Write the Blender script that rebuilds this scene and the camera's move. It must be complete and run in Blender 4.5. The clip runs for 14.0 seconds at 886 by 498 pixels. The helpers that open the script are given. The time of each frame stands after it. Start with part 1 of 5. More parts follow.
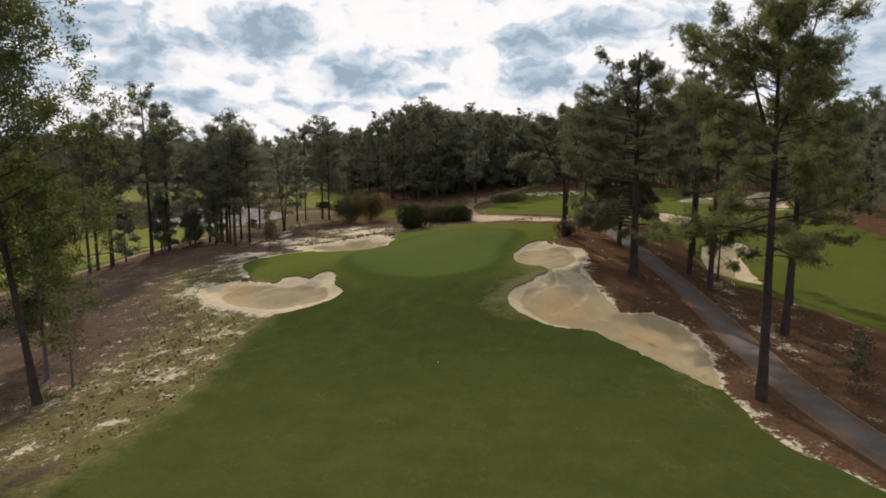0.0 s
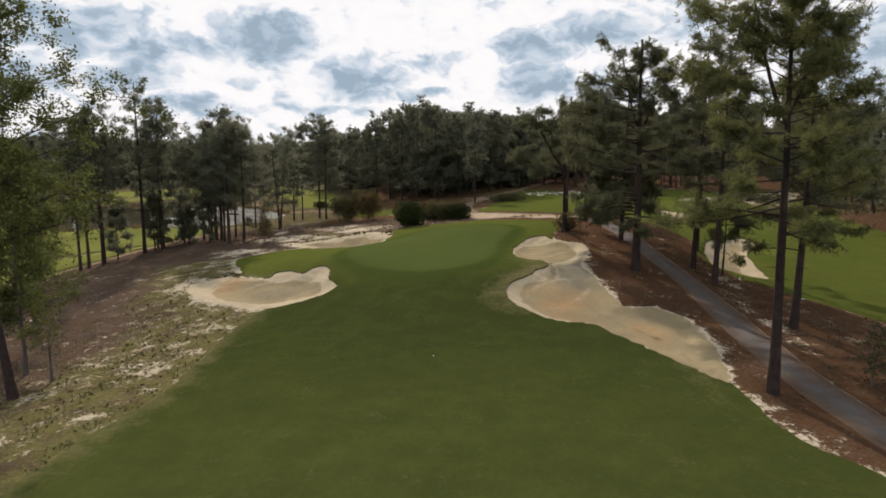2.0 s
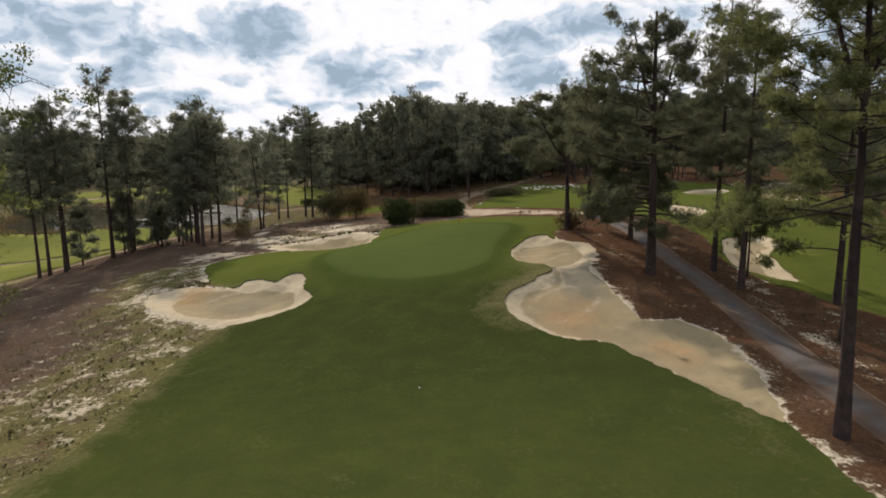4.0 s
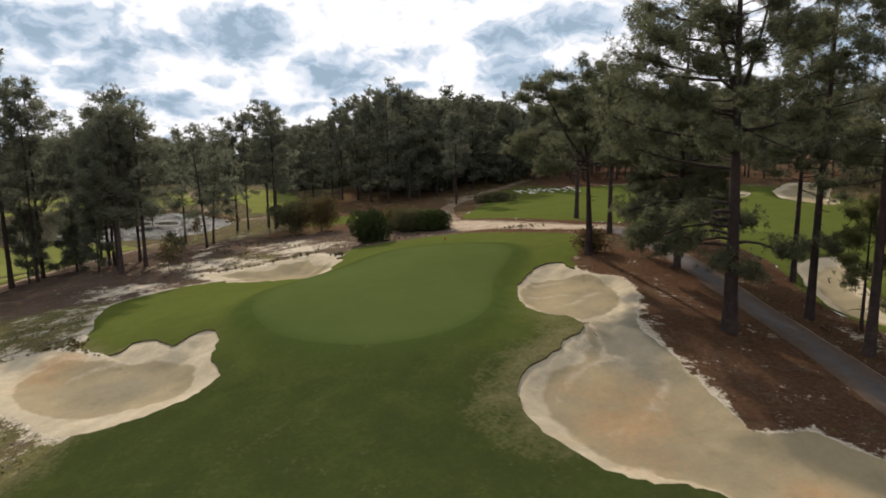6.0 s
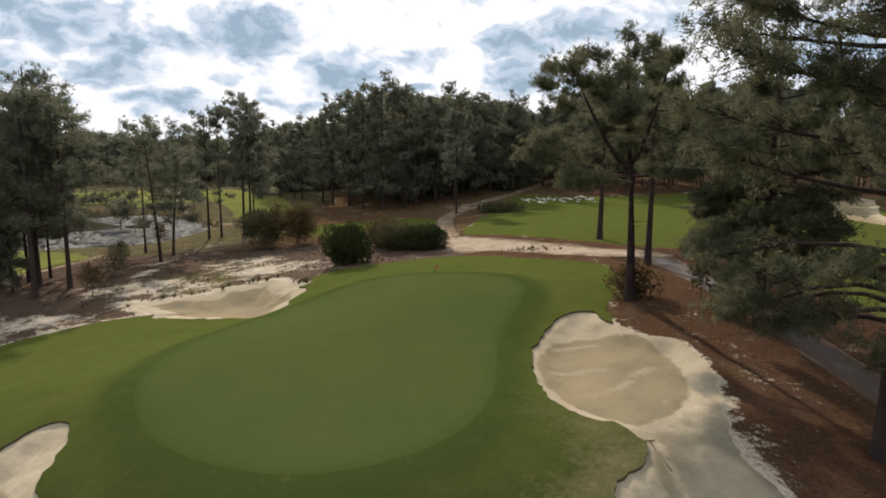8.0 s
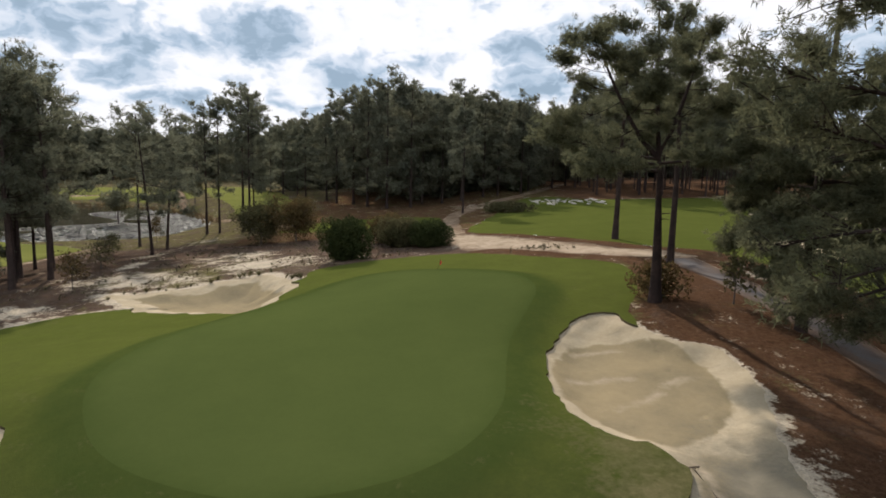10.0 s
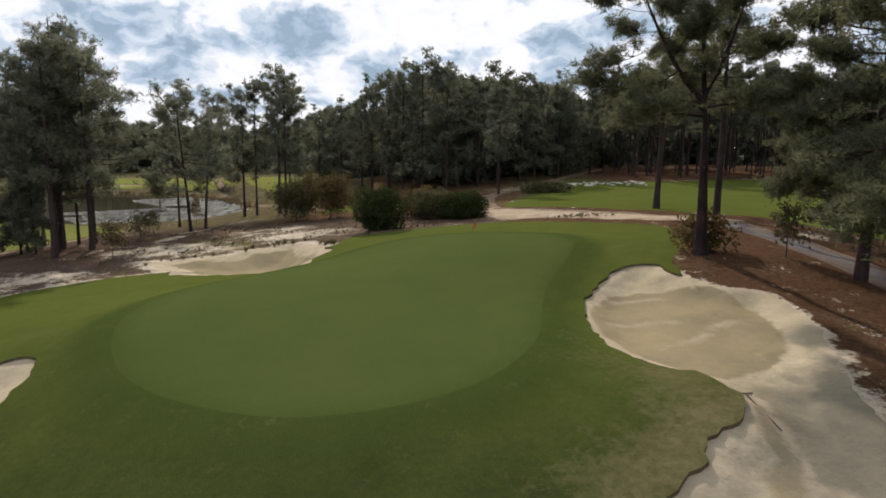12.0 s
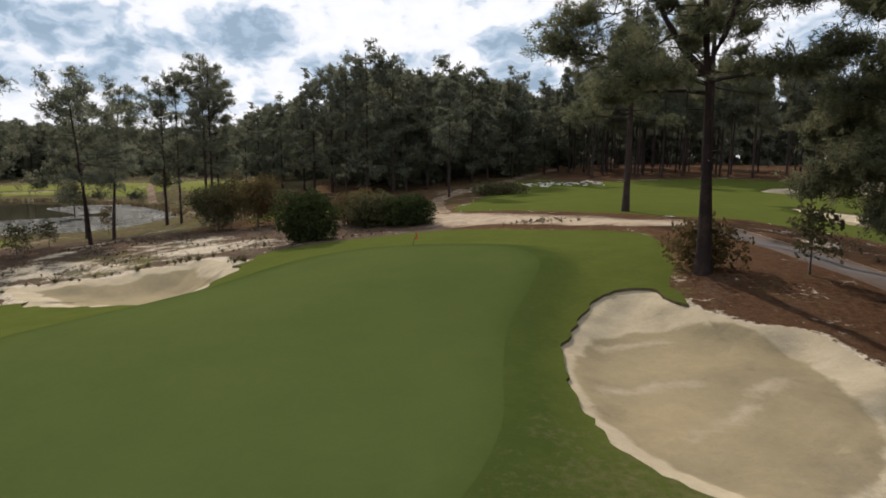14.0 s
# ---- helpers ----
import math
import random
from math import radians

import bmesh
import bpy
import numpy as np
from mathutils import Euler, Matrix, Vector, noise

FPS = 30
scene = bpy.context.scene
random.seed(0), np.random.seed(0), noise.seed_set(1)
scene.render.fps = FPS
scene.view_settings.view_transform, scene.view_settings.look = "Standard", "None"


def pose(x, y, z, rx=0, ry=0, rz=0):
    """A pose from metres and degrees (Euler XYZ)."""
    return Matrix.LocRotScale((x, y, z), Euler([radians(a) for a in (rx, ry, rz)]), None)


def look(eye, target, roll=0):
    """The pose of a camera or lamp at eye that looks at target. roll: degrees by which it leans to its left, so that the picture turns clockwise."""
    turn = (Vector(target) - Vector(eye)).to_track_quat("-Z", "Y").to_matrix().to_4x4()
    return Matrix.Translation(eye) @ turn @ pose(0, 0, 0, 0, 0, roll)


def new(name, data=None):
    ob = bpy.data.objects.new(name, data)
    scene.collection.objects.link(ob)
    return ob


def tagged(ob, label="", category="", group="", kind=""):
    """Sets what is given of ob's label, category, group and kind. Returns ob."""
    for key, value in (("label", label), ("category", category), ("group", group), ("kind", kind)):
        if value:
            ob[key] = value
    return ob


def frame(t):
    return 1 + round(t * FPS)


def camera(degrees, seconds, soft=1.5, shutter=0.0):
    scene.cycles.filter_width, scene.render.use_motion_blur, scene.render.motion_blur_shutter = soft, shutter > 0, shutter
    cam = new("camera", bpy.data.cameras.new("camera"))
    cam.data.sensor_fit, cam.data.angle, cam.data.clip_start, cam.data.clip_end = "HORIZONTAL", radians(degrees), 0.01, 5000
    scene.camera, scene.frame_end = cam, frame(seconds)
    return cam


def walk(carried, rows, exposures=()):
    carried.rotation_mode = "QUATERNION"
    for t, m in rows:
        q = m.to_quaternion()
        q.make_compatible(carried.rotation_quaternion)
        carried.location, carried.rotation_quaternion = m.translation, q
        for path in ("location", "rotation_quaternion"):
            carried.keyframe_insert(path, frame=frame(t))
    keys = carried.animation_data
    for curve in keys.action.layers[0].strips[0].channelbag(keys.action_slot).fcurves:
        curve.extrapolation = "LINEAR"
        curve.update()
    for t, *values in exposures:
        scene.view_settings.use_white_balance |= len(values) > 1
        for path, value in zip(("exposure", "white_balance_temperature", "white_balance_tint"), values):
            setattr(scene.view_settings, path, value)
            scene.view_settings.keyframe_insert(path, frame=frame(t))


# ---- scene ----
cam = camera(71.9, 14.0, soft=1.8)
PATH = [
    (0, (0.629, 0.065, 11.702), (0.598, 2.04, 11.39), 0.5),
    (0.5, (0.753, 0.579, 11.394), (0.708, 2.555, 11.087), 0.6),
    (1, (0.722, 0.789, 10.925), (0.69, 2.765, 10.623), 0.8),
    (1.5, (0.87, 1.024, 10.607), (0.821, 3.0, 10.3), 0.6),
    (2, (0.853, 1.526, 10.51), (0.823, 3.504, 10.211), 0.5),
    (2.5, (0.924, 2.304, 10.481), (0.889, 4.281, 10.18), 0.4),
    (2.7, (0.997, 2.781, 10.503), (0.966, 4.757, 10.196), 0.3),
    (5, (1.384, 15.081, 10.159), (1.382, 17.056, 9.841), -0.6),
    (5.5, (1.534, 19.617, 10.185), (1.554, 21.591, 9.868), -0.7),
    (6, (1.721, 24.527, 10.256), (1.747, 26.501, 9.939), -0.7),
    (6.5, (1.968, 29.276, 10.413), (2.013, 31.252, 10.109), -0.5),
    (7, (2.308, 32.834, 10.601), (2.401, 34.807, 10.289), 0.1),
    (7.5, (2.536, 35.435, 10.546), (2.588, 37.41, 10.234), 0.1),
    (8, (2.761, 37.356, 10.319), (2.778, 39.332, 10.009), 0.5),
    (8.2, (2.713, 37.815, 10.303), (2.713, 39.791, 9.997), 0.6),
    (10.3, (2.976, 40.889, 8.83), (2.967, 42.867, 8.535), 1.8),
    (10.5, (3.178, 40.966, 8.652), (3.144, 42.943, 8.351), 1.4),
    (11, (3.456, 41.351, 8.066), (3.48, 43.327, 7.76), 1.1),
    (11.5, (3.306, 41.409, 7.354), (3.289, 43.385, 7.046), 1.0),
    (12, (3.064, 41.258, 6.852), (2.944, 43.229, 6.539), 0.9),
    (12.5, (3.188, 42.474, 6.386), (3.256, 44.449, 6.077), 0.7),
    (13, (3.311, 43.683, 6.4), (3.323, 45.658, 6.085), 0.8),
    (13.5, (3.436, 45.917, 6.4), (3.486, 47.893, 6.095), 0.5),
    (14, (3.685, 48.854, 6.436), (3.713, 50.831, 6.132), 0.5),
]
EXPOSURES = [(0.0, 0.52, 6800, 14.0), (2.5, 0.53, 6750, 14.0), (5.0, 0.59, 6600, 14.0), (8.0, 0.63, 6550, 14.0), (10.5, 0.59, 6450, 14.0), (14.0, 0.57, 6450, 14.0)]
walk(cam, [(t, look(eye, target, roll)) for t, eye, target, roll in PATH], EXPOSURES)

# ---- world and sun ----
SUN_AZ, SUN_EL = -16.0, 31.0          # degrees from +y towards -x, and above the horizon
wd = bpy.data.worlds.new("sky")
scene.world = wd
wd.use_nodes = True
wn, wl = wd.node_tree.nodes, wd.node_tree.links
wn.clear()


def wnode(kind, **kw):
    n = wn.new(kind)
    for k, v in kw.items():
        n.inputs[k].default_value = v
    return n


def wmath(op, a, b=None):
    n = wn.new("ShaderNodeMath")
    n.operation = op
    for i, v in enumerate((a, b)):
        if v is None:
            continue
        if isinstance(v, (int, float)):
            n.inputs[i].default_value = v
        else:
            wl.new(v, n.inputs[i])
    return n.outputs[0]


sky = wn.new("ShaderNodeTexSky")
sky.sky_type, sky.sun_disc = "NISHITA", False
sky.sun_elevation, sky.sun_rotation = radians(SUN_EL), radians(SUN_AZ)
tc = wn.new("ShaderNodeTexCoord")
sep = wn.new("ShaderNodeSeparateXYZ")
wl.new(tc.outputs["Generated"], sep.inputs[0])
# cloud layer: the direction laid onto a flat ceiling of cloud
lift = wmath("ADD", wmath("MAXIMUM", sep.outputs[2], 0.0), 0.36)
cu, cv = wmath("DIVIDE", sep.outputs[0], lift), wmath("DIVIDE", sep.outputs[1], lift)
comb = wn.new("ShaderNodeCombineXYZ")
wl.new(cu, comb.inputs[0]), wl.new(cv, comb.inputs[1])
big = wnode("ShaderNodeTexNoise", Scale=3.6, Detail=10.0, Roughness=0.60, Distortion=0.1)
wl.new(comb.outputs[0], big.inputs["Vector"])
move = wn.new("ShaderNodeVectorMath")
move.operation = "ADD"
move.inputs[1].default_value = (7.3, 2.1, 4.0)
wl.new(comb.outputs[0], move.inputs[0])
gap = wnode("ShaderNodeTexNoise", Scale=2.4, Detail=6.0, Roughness=0.6)
wl.new(move.outputs[0], gap.inputs["Vector"])
tone = wn.new("ShaderNodeValToRGB")
el = tone.color_ramp.elements
el[0].position, el[0].color = 0.30, (0.31, 0.40, 0.50, 1)
el[1].position, el[1].color = 0.72, (0.78, 0.82, 0.865, 1)
for at, c in ((0.43, (0.42, 0.52, 0.62)), (0.50, (0.66, 0.75, 0.85)), (0.545, (0.94, 0.97, 1.0)), (0.585, (1.12, 1.13, 1.15)), (0.64, (0.94, 0.96, 1.0))):
    el.new(at).color = (*c, 1)
wl.new(big.outputs["Fac"], tone.inputs[0])
open_sky = wn.new("ShaderNodeValToRGB")
open_sky.color_ramp.elements[0].position, open_sky.color_ramp.elements[1].position = 0.60, 0.68
wl.new(gap.outputs["Fac"], open_sky.inputs[0])
# the bank of grey cloud ahead: azimuth and height of each cloud in degrees, half width, half height, depth of grey
CLOUDS = [(-26.4, 8.6, 2.6, 1.4, 0.9), (-22.6, 8.9, 2.1, 0.9, 0.7), (-16.6, 10.0, 4.0, 2.1, 1.0), (-27.6, 6.3, 3.5, 1.2, 0.85), (-23.3, 4.1, 4.2, 1.0, 0.75), (-19.1, 6.5, 1.9, 0.6, 0.5),
          (-8.4, 6.9, 4.0, 1.8, 0.9), (-2.5, 8.5, 2.8, 0.8, 0.55), (-2.8, 5.6, 2.4, 0.6, 0.85), (6.6, 9.9, 3.3, 1.4, 0.9), (12.7, 10.8, 4.5, 1.6, 0.8), (7.9, 6.8, 3.5, 1.6, 0.9),
          (-28.7, 10.5, 3.3, 1.2, 0.7), (-32.3, 9.6, 4.2, 2.1, 0.8), (32.2, 7.6, 5.2, 4.2, 0.65), (-12.4, 4.1, 5.2, 0.5, 0.6), (20.0, 10.8, 3.8, 1.4, 0.55), (11.8, 6.1, 5.6, 1.4, 0.6),
          (-36.7, 5.8, 6.1, 1.9, 0.7)]


def wvec(op, a, b):
    n = wn.new("ShaderNodeVectorMath")
    n.operation = op
    for i, v in enumerate((a, b)):
        if isinstance(v, tuple):
            n.inputs[i].default_value = v
        elif v is not None:
            wl.new(v, n.inputs[i])
    return n.outputs["Value"] if op == "LENGTH" else n.outputs[0]


def wrange(v, a, b, c, d):
    n = wn.new("ShaderNodeMapRange")
    n.interpolation_type = "SMOOTHSTEP"
    for k, x in (("From Min", a), ("From Max", b), ("To Min", c), ("To Max", d)):
        n.inputs[k].default_value = x
    wl.new(v, n.inputs["Value"])
    return n.outputs[0]


az = wmath("DEGREES", wmath("ARCTAN2", sep.outputs[0], sep.outputs[1]))
elev = wmath("DEGREES", wmath("ARCSINE", sep.outputs[2]))
ae = wn.new("ShaderNodeCombineXYZ")
wl.new(az, ae.inputs[0]), wl.new(elev, ae.inputs[1])
curl = wnode("ShaderNodeTexNoise", Scale=0.30, Detail=4.0, Roughness=0.52)
wl.new(wvec("MULTIPLY", ae.outputs[0], (0.9, 1.4, 1.0)), curl.inputs["Vector"])
bent = wvec("ADD", ae.outputs[0], wvec("MULTIPLY", wvec("SUBTRACT", curl.outputs["Color"], (0.5, 0.5, 0.5)), (5.5, 3.0, 0.0)))
grey = wrange(curl.outputs["Fac"], 0.47, 0.72, 0.0, 0.45)
for a_, e_, w_, h_, deep_ in CLOUDS:
    far_ = wvec("LENGTH", wvec("MULTIPLY", wvec("SUBTRACT", bent, (a_, e_, 0.0)), (1 / w_, 1 / h_, 0.0)), None)
    grey = wmath("MAXIMUM", grey, wrange(far_, 1.6, 0.3, 0.0, deep_))
puff = wnode("ShaderNodeTexNoise", Scale=0.7, Detail=3.0, Roughness=0.5)
wl.new(wvec("MULTIPLY", bent, (0.8, 1.3, 1.0)), puff.inputs["Vector"])
grey = wmath("ADD", wmath("MULTIPLY", grey, wrange(puff.outputs["Fac"], 0.3, 0.7, 0.72, 1.12)), wrange(puff.outputs["Fac"], 0.38, 0.75, -0.06, 0.22))
ahead = wn.new("ShaderNodeValToRGB")
ah = ahead.color_ramp.elements
ah[0].position, ah[0].color = 0.0, (0.665, 0.68, 0.695, 1)
ah[1].position, ah[1].color = 0.95, (0.225, 0.305, 0.380, 1)
for at, c in ((0.20, (0.63, 0.655, 0.68)), (0.42, (0.45, 0.515, 0.58)), (0.68, (0.305, 0.39, 0.475))):
    ah.new(at).color = (*c, 1)
wl.new(grey, ahead.inputs[0])
front = wmath("MULTIPLY", wrange(wmath("ABSOLUTE", az), 40.0, 52.0, 1.0, 0.0), wrange(elev, 14.0, 19.0, 1.0, 0.0))
both_sky = wn.new("ShaderNodeMix")
both_sky.data_type = "RGBA"
wl.new(front, both_sky.inputs["Factor"]), wl.new(tone.outputs[0], both_sky.inputs[6]), wl.new(ahead.outputs[0], both_sky.inputs[7])
b_sky, b_cloud = wn.new("ShaderNodeBackground"), wn.new("ShaderNodeBackground")
b_sky.inputs[1].default_value, b_cloud.inputs[1].default_value = 0.12, 1.0
wl.new(sky.outputs[0], b_sky.inputs[0]), wl.new(both_sky.outputs[2], b_cloud.inputs[0])
mixw = wn.new("ShaderNodeMixShader")
wl.new(wmath("MULTIPLY", open_sky.outputs[0], wmath("SUBTRACT", 1.0, front)), mixw.inputs[0])
wl.new(b_cloud.outputs[0], mixw.inputs[1]), wl.new(b_sky.outputs[0], mixw.inputs[2])
outw = wn.new("ShaderNodeOutputWorld")
wl.new(mixw.outputs[0], outw.inputs[0])

sun = new("sun", bpy.data.lights.new("sun", "SUN"))
sun.data.energy, sun.data.angle, sun.data.color = 4.3, radians(1.2), (1.0, 0.93, 0.82)
sd = Vector((math.sin(radians(SUN_AZ)) * math.cos(radians(SUN_EL)), math.cos(radians(SUN_AZ)) * math.cos(radians(SUN_EL)), math.sin(radians(SUN_EL))))
sun.matrix_world = look(sd * 300, (0, 0, 0))


# ---- materials ----
def mat(name, c1, c2, scale=1.0, rough=0.85, c3=None, scale3=6.0, amt3=0.4, bump=0.0, bump_scale=30.0, island=0.0, object_random=0.0, translucent=0.0, spec=0.3, detail=5.0, lo=0.35, hi=0.65):
    """Two colours mixed by noise at metres scale, a third finer one, bump, and variation per island or object."""
    m = bpy.data.materials.new(name)
    m.use_nodes = True
    n, l = m.node_tree.nodes, m.node_tree.links
    bs = n["Principled BSDF"]
    geo = n.new("ShaderNodeNewGeometry")

    def nz(s, d=detail, r=0.6):
        t = n.new("ShaderNodeTexNoise")
        t.inputs["Scale"].default_value, t.inputs["Detail"].default_value, t.inputs["Roughness"].default_value = s, d, r
        l.new(geo.outputs["Position"], t.inputs["Vector"])
        return t.outputs["Fac"]

    def ramp(v, a, b):
        t = n.new("ShaderNodeMapRange")
        t.inputs["From Min"].default_value, t.inputs["From Max"].default_value = a, b
        l.new(v, t.inputs["Value"])
        return t.outputs["Result"]

    def mix(f, a, b):
        t = n.new("ShaderNodeMix")
        t.data_type = "RGBA"
        for s, v in ((t.inputs["Factor"], f), (t.inputs[6], a), (t.inputs[7], b)):
            if isinstance(v, tuple):
                s.default_value = (*v, 1) if len(v) == 3 else v
            elif isinstance(v, float):
                s.default_value = v
            else:
                l.new(v, s)
        return t.outputs[2]

    col = mix(ramp(nz(1.0 / scale), lo, hi), c1, c2)
    if c3:
        f = n.new("ShaderNodeMath")
        f.operation = "MULTIPLY"
        f.inputs[1].default_value = amt3
        l.new(ramp(nz(scale3), 0.42, 0.62), f.inputs[0])
        col = mix(f.outputs[0], col, c3)
    if island or object_random:
        src = geo.outputs["Random Per Island"]
        if object_random:
            oi = n.new("ShaderNodeObjectInfo")
            src = oi.outputs["Random"]
        hsv = n.new("ShaderNodeHueSaturation")
        k = island or object_random
        l.new(ramp(src, 0, 1), hsv.inputs["Value"])
        mr = hsv.inputs["Value"].links[0].from_node
        mr.inputs["To Min"].default_value, mr.inputs["To Max"].default_value = 1 - k, 1 + k
        hs = n.new("ShaderNodeMapRange")
        hs.inputs["To Min"].default_value, hs.inputs["To Max"].default_value = 0.5 - 0.035 * k, 0.5 + 0.025 * k
        l.new(src, hs.inputs["Value"])
        l.new(hs.outputs[0], hsv.inputs["Hue"])
        l.new(col, hsv.inputs["Color"])
        col = hsv.outputs[0]
    l.new(col, bs.inputs["Base Color"])
    bs.inputs["Roughness"].default_value = rough
    bs.inputs["Specular IOR Level"].default_value = spec
    if bump:
        b = n.new("ShaderNodeBump")
        b.inputs["Strength"].default_value, b.inputs["Distance"].default_value = 0.8, bump
        l.new(nz(bump_scale, 3.0), b.inputs["Height"])
        l.new(b.outputs[0], bs.inputs["Normal"])
    if translucent:
        tr = n.new("ShaderNodeBsdfTranslucent")
        l.new(col, tr.inputs["Color"])
        ms = n.new("ShaderNodeMixShader")
        ms.inputs[0].default_value = translucent
        l.new(bs.outputs[0], ms.inputs[1]), l.new(tr.outputs[0], ms.inputs[2])
        l.new(ms.outputs[0], n["Material Output"].inputs["Surface"])
    return m


def zone_mat(name, layers, rough=0.9, bump=0.03, bump_scale=9.0, spec=0.2, grain=0.0):
    """Ground cover: a base and layers laid over it, each (attribute or '', colour a, colour b, patch scale, fine scale, softness).
    A layer shows where its attribute plus noise passes a half."""
    m = bpy.data.materials.new(name)
    m.use_nodes = True
    n, l = m.node_tree.nodes, m.node_tree.links
    bs = n["Principled BSDF"]
    geo = n.new("ShaderNodeNewGeometry")

    def nz(s, d=6.0, r=0.62, off=0.0):
        t = n.new("ShaderNodeTexNoise")
        t.inputs["Scale"].default_value, t.inputs["Detail"].default_value, t.inputs["Roughness"].default_value = s, d, r
        v = geo.outputs["Position"]
        if off:
            a = n.new("ShaderNodeVectorMath")
            a.inputs[1].default_value = (off, off * 0.7, 0)
            l.new(v, a.inputs[0])
            v = a.outputs[0]
        l.new(v, t.inputs["Vector"])
        return t.outputs["Fac"]

    def rng_(v, a, b, c=0.0, d=1.0):
        t = n.new("ShaderNodeMapRange")
        for k, x in (("From Min", a), ("From Max", b), ("To Min", c), ("To Max", d)):
            t.inputs[k].default_value = x
        l.new(v, t.inputs["Value"])
        return t.outputs["Result"]

    def mix(f, a, b):
        t = n.new("ShaderNodeMix")
        t.data_type = "RGBA"
        for s, v in ((t.inputs["Factor"], f), (t.inputs[6], a), (t.inputs[7], b)):
            if isinstance(v, tuple):
                s.default_value = (*v, 1)
            else:
                l.new(v, s)
        return t.outputs[2]

    col = None
    for i, (att, a, b, big_s, fine_s, soft, *uneven) in enumerate(layers):
        both = n.new("ShaderNodeMath")
        both.operation = "ADD"
        l.new(rng_(nz(1 / big_s, off=13.0 * i + 3), 0.3, 0.7, 0, 0.55), both.inputs[0])
        l.new(rng_(nz(fine_s, 4.0, off=5.0 * i), 0.3, 0.7, 0, 0.45), both.inputs[1])
        own = mix(both.outputs[0], a, b)
        if col is None:
            col = own
            continue
        u_ = uneven[0] if uneven else 1.0
        at = n.new("ShaderNodeAttribute")
        at.attribute_name = att
        add = n.new("ShaderNodeMath")
        add.operation = "ADD"
        l.new(at.outputs["Fac"], add.inputs[0])
        two = n.new("ShaderNodeMath")
        two.operation = "ADD"
        l.new(rng_(nz(0.55, 6.0, 0.7, off=31.0 * i), 0.25, 0.75, -0.42 * u_, 0.42 * u_), two.inputs[0])
        l.new(rng_(nz(4.5, 5.0, 0.75, off=17.0 * i), 0.25, 0.75, -0.36 * u_, 0.36 * u_), two.inputs[1])
        l.new(two.outputs[0], add.inputs[1])
        col = mix(rng_(add.outputs[0], 0.5 - soft, 0.5 + soft), col, own)
    if grain:
        v1 = rng_(nz(4.5, 5.0, 0.75, off=71.0), 0.3, 0.7, 1 - grain, 1 + grain)
        v2 = rng_(nz(15.0, 3.0, 0.7, off=43.0), 0.3, 0.7, 1 - grain * 0.7, 1 + grain * 0.7)
        vm = n.new("ShaderNodeMath")
        vm.operation = "MULTIPLY"
        l.new(v1, vm.inputs[0]), l.new(v2, vm.inputs[1])
        hv = n.new("ShaderNodeHueSaturation")
        l.new(col, hv.inputs["Color"]), l.new(vm.outputs[0], hv.inputs["Value"])
        col = hv.outputs[0]
    l.new(col, bs.inputs["Base Color"])
    bs.inputs["Roughness"].default_value, bs.inputs["Specular IOR Level"].default_value = rough, spec
    if bump:
        b = n.new("ShaderNodeBump")
        b.inputs["Strength"].default_value, b.inputs["Distance"].default_value = 0.9, bump
        l.new(nz(bump_scale, 5.0, 0.7), b.inputs["Height"])
        l.new(b.outputs[0], bs.inputs["Normal"])
    return m


M_GROUND = zone_mat("forest_floor", [
    ("", (0.044, 0.031, 0.024), (0.090, 0.066, 0.049), 5.0, 2.6, 0),
    ("needles", (0.043, 0.0230, 0.0132), (0.082, 0.0455, 0.0255), 4.0, 2.2, 0.30),
    ("grass", (0.050, 0.047, 0.017), (0.112, 0.097, 0.041), 1.8, 3.0, 0.22, 1.4),
    ("sand", (0.27, 0.225, 0.160), (0.39, 0.335, 0.255), 2.5, 3.0, 0.13, 1.5),
], bump=0.11, bump_scale=5.0, spec=0.0, grain=0.36)
M_FAIRWAY = zone_mat("mown_fairway", [
    ("", (0.0262, 0.0328, 0.0097), (0.0420, 0.0480, 0.0140), 7.0, 0.5, 0),
    # darker band across the fairway short of the green, and slightly at right
    ("lush", (0.0200, 0.0260, 0.0086), (0.0262, 0.0322, 0.0103), 6.0, 0.6, 0.60, 0.2),
    ("apron", (0.050, 0.060, 0.0125), (0.065, 0.074, 0.0165), 5.0, 0.8, 0.60, 0.6),
    ("collar", (0.0290, 0.0405, 0.0100), (0.0375, 0.0490, 0.0128), 4.0, 0.9, 0.50, 0.5),
    ("worn", (0.080, 0.070, 0.030), (0.105, 0.090, 0.045), 2.0, 1.5, 0.40),
], rough=1.0, bump=0.02, bump_scale=22.0, spec=0.0, grain=0.05)
# brighter copy of the fairway turf, with sunshine put into the colour
M_SUNLIT_TURF = zone_mat("sunlit_fairway", [
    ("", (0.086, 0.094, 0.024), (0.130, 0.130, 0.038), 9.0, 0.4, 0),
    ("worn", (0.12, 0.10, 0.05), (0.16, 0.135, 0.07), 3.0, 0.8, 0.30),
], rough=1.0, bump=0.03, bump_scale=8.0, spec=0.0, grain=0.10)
M_GREEN = zone_mat("putting_turf", [
    ("", (0.0405, 0.0530, 0.0150), (0.0510, 0.0635, 0.0182), 6.0, 0.5, 0),
    ("collar", (0.0310, 0.0430, 0.0110), (0.0390, 0.0520, 0.0138), 4.0, 0.9, 0.50, 0.25),
], rough=1.0, bump=0.004, bump_scale=60.0, spec=0.0, grain=0.04)
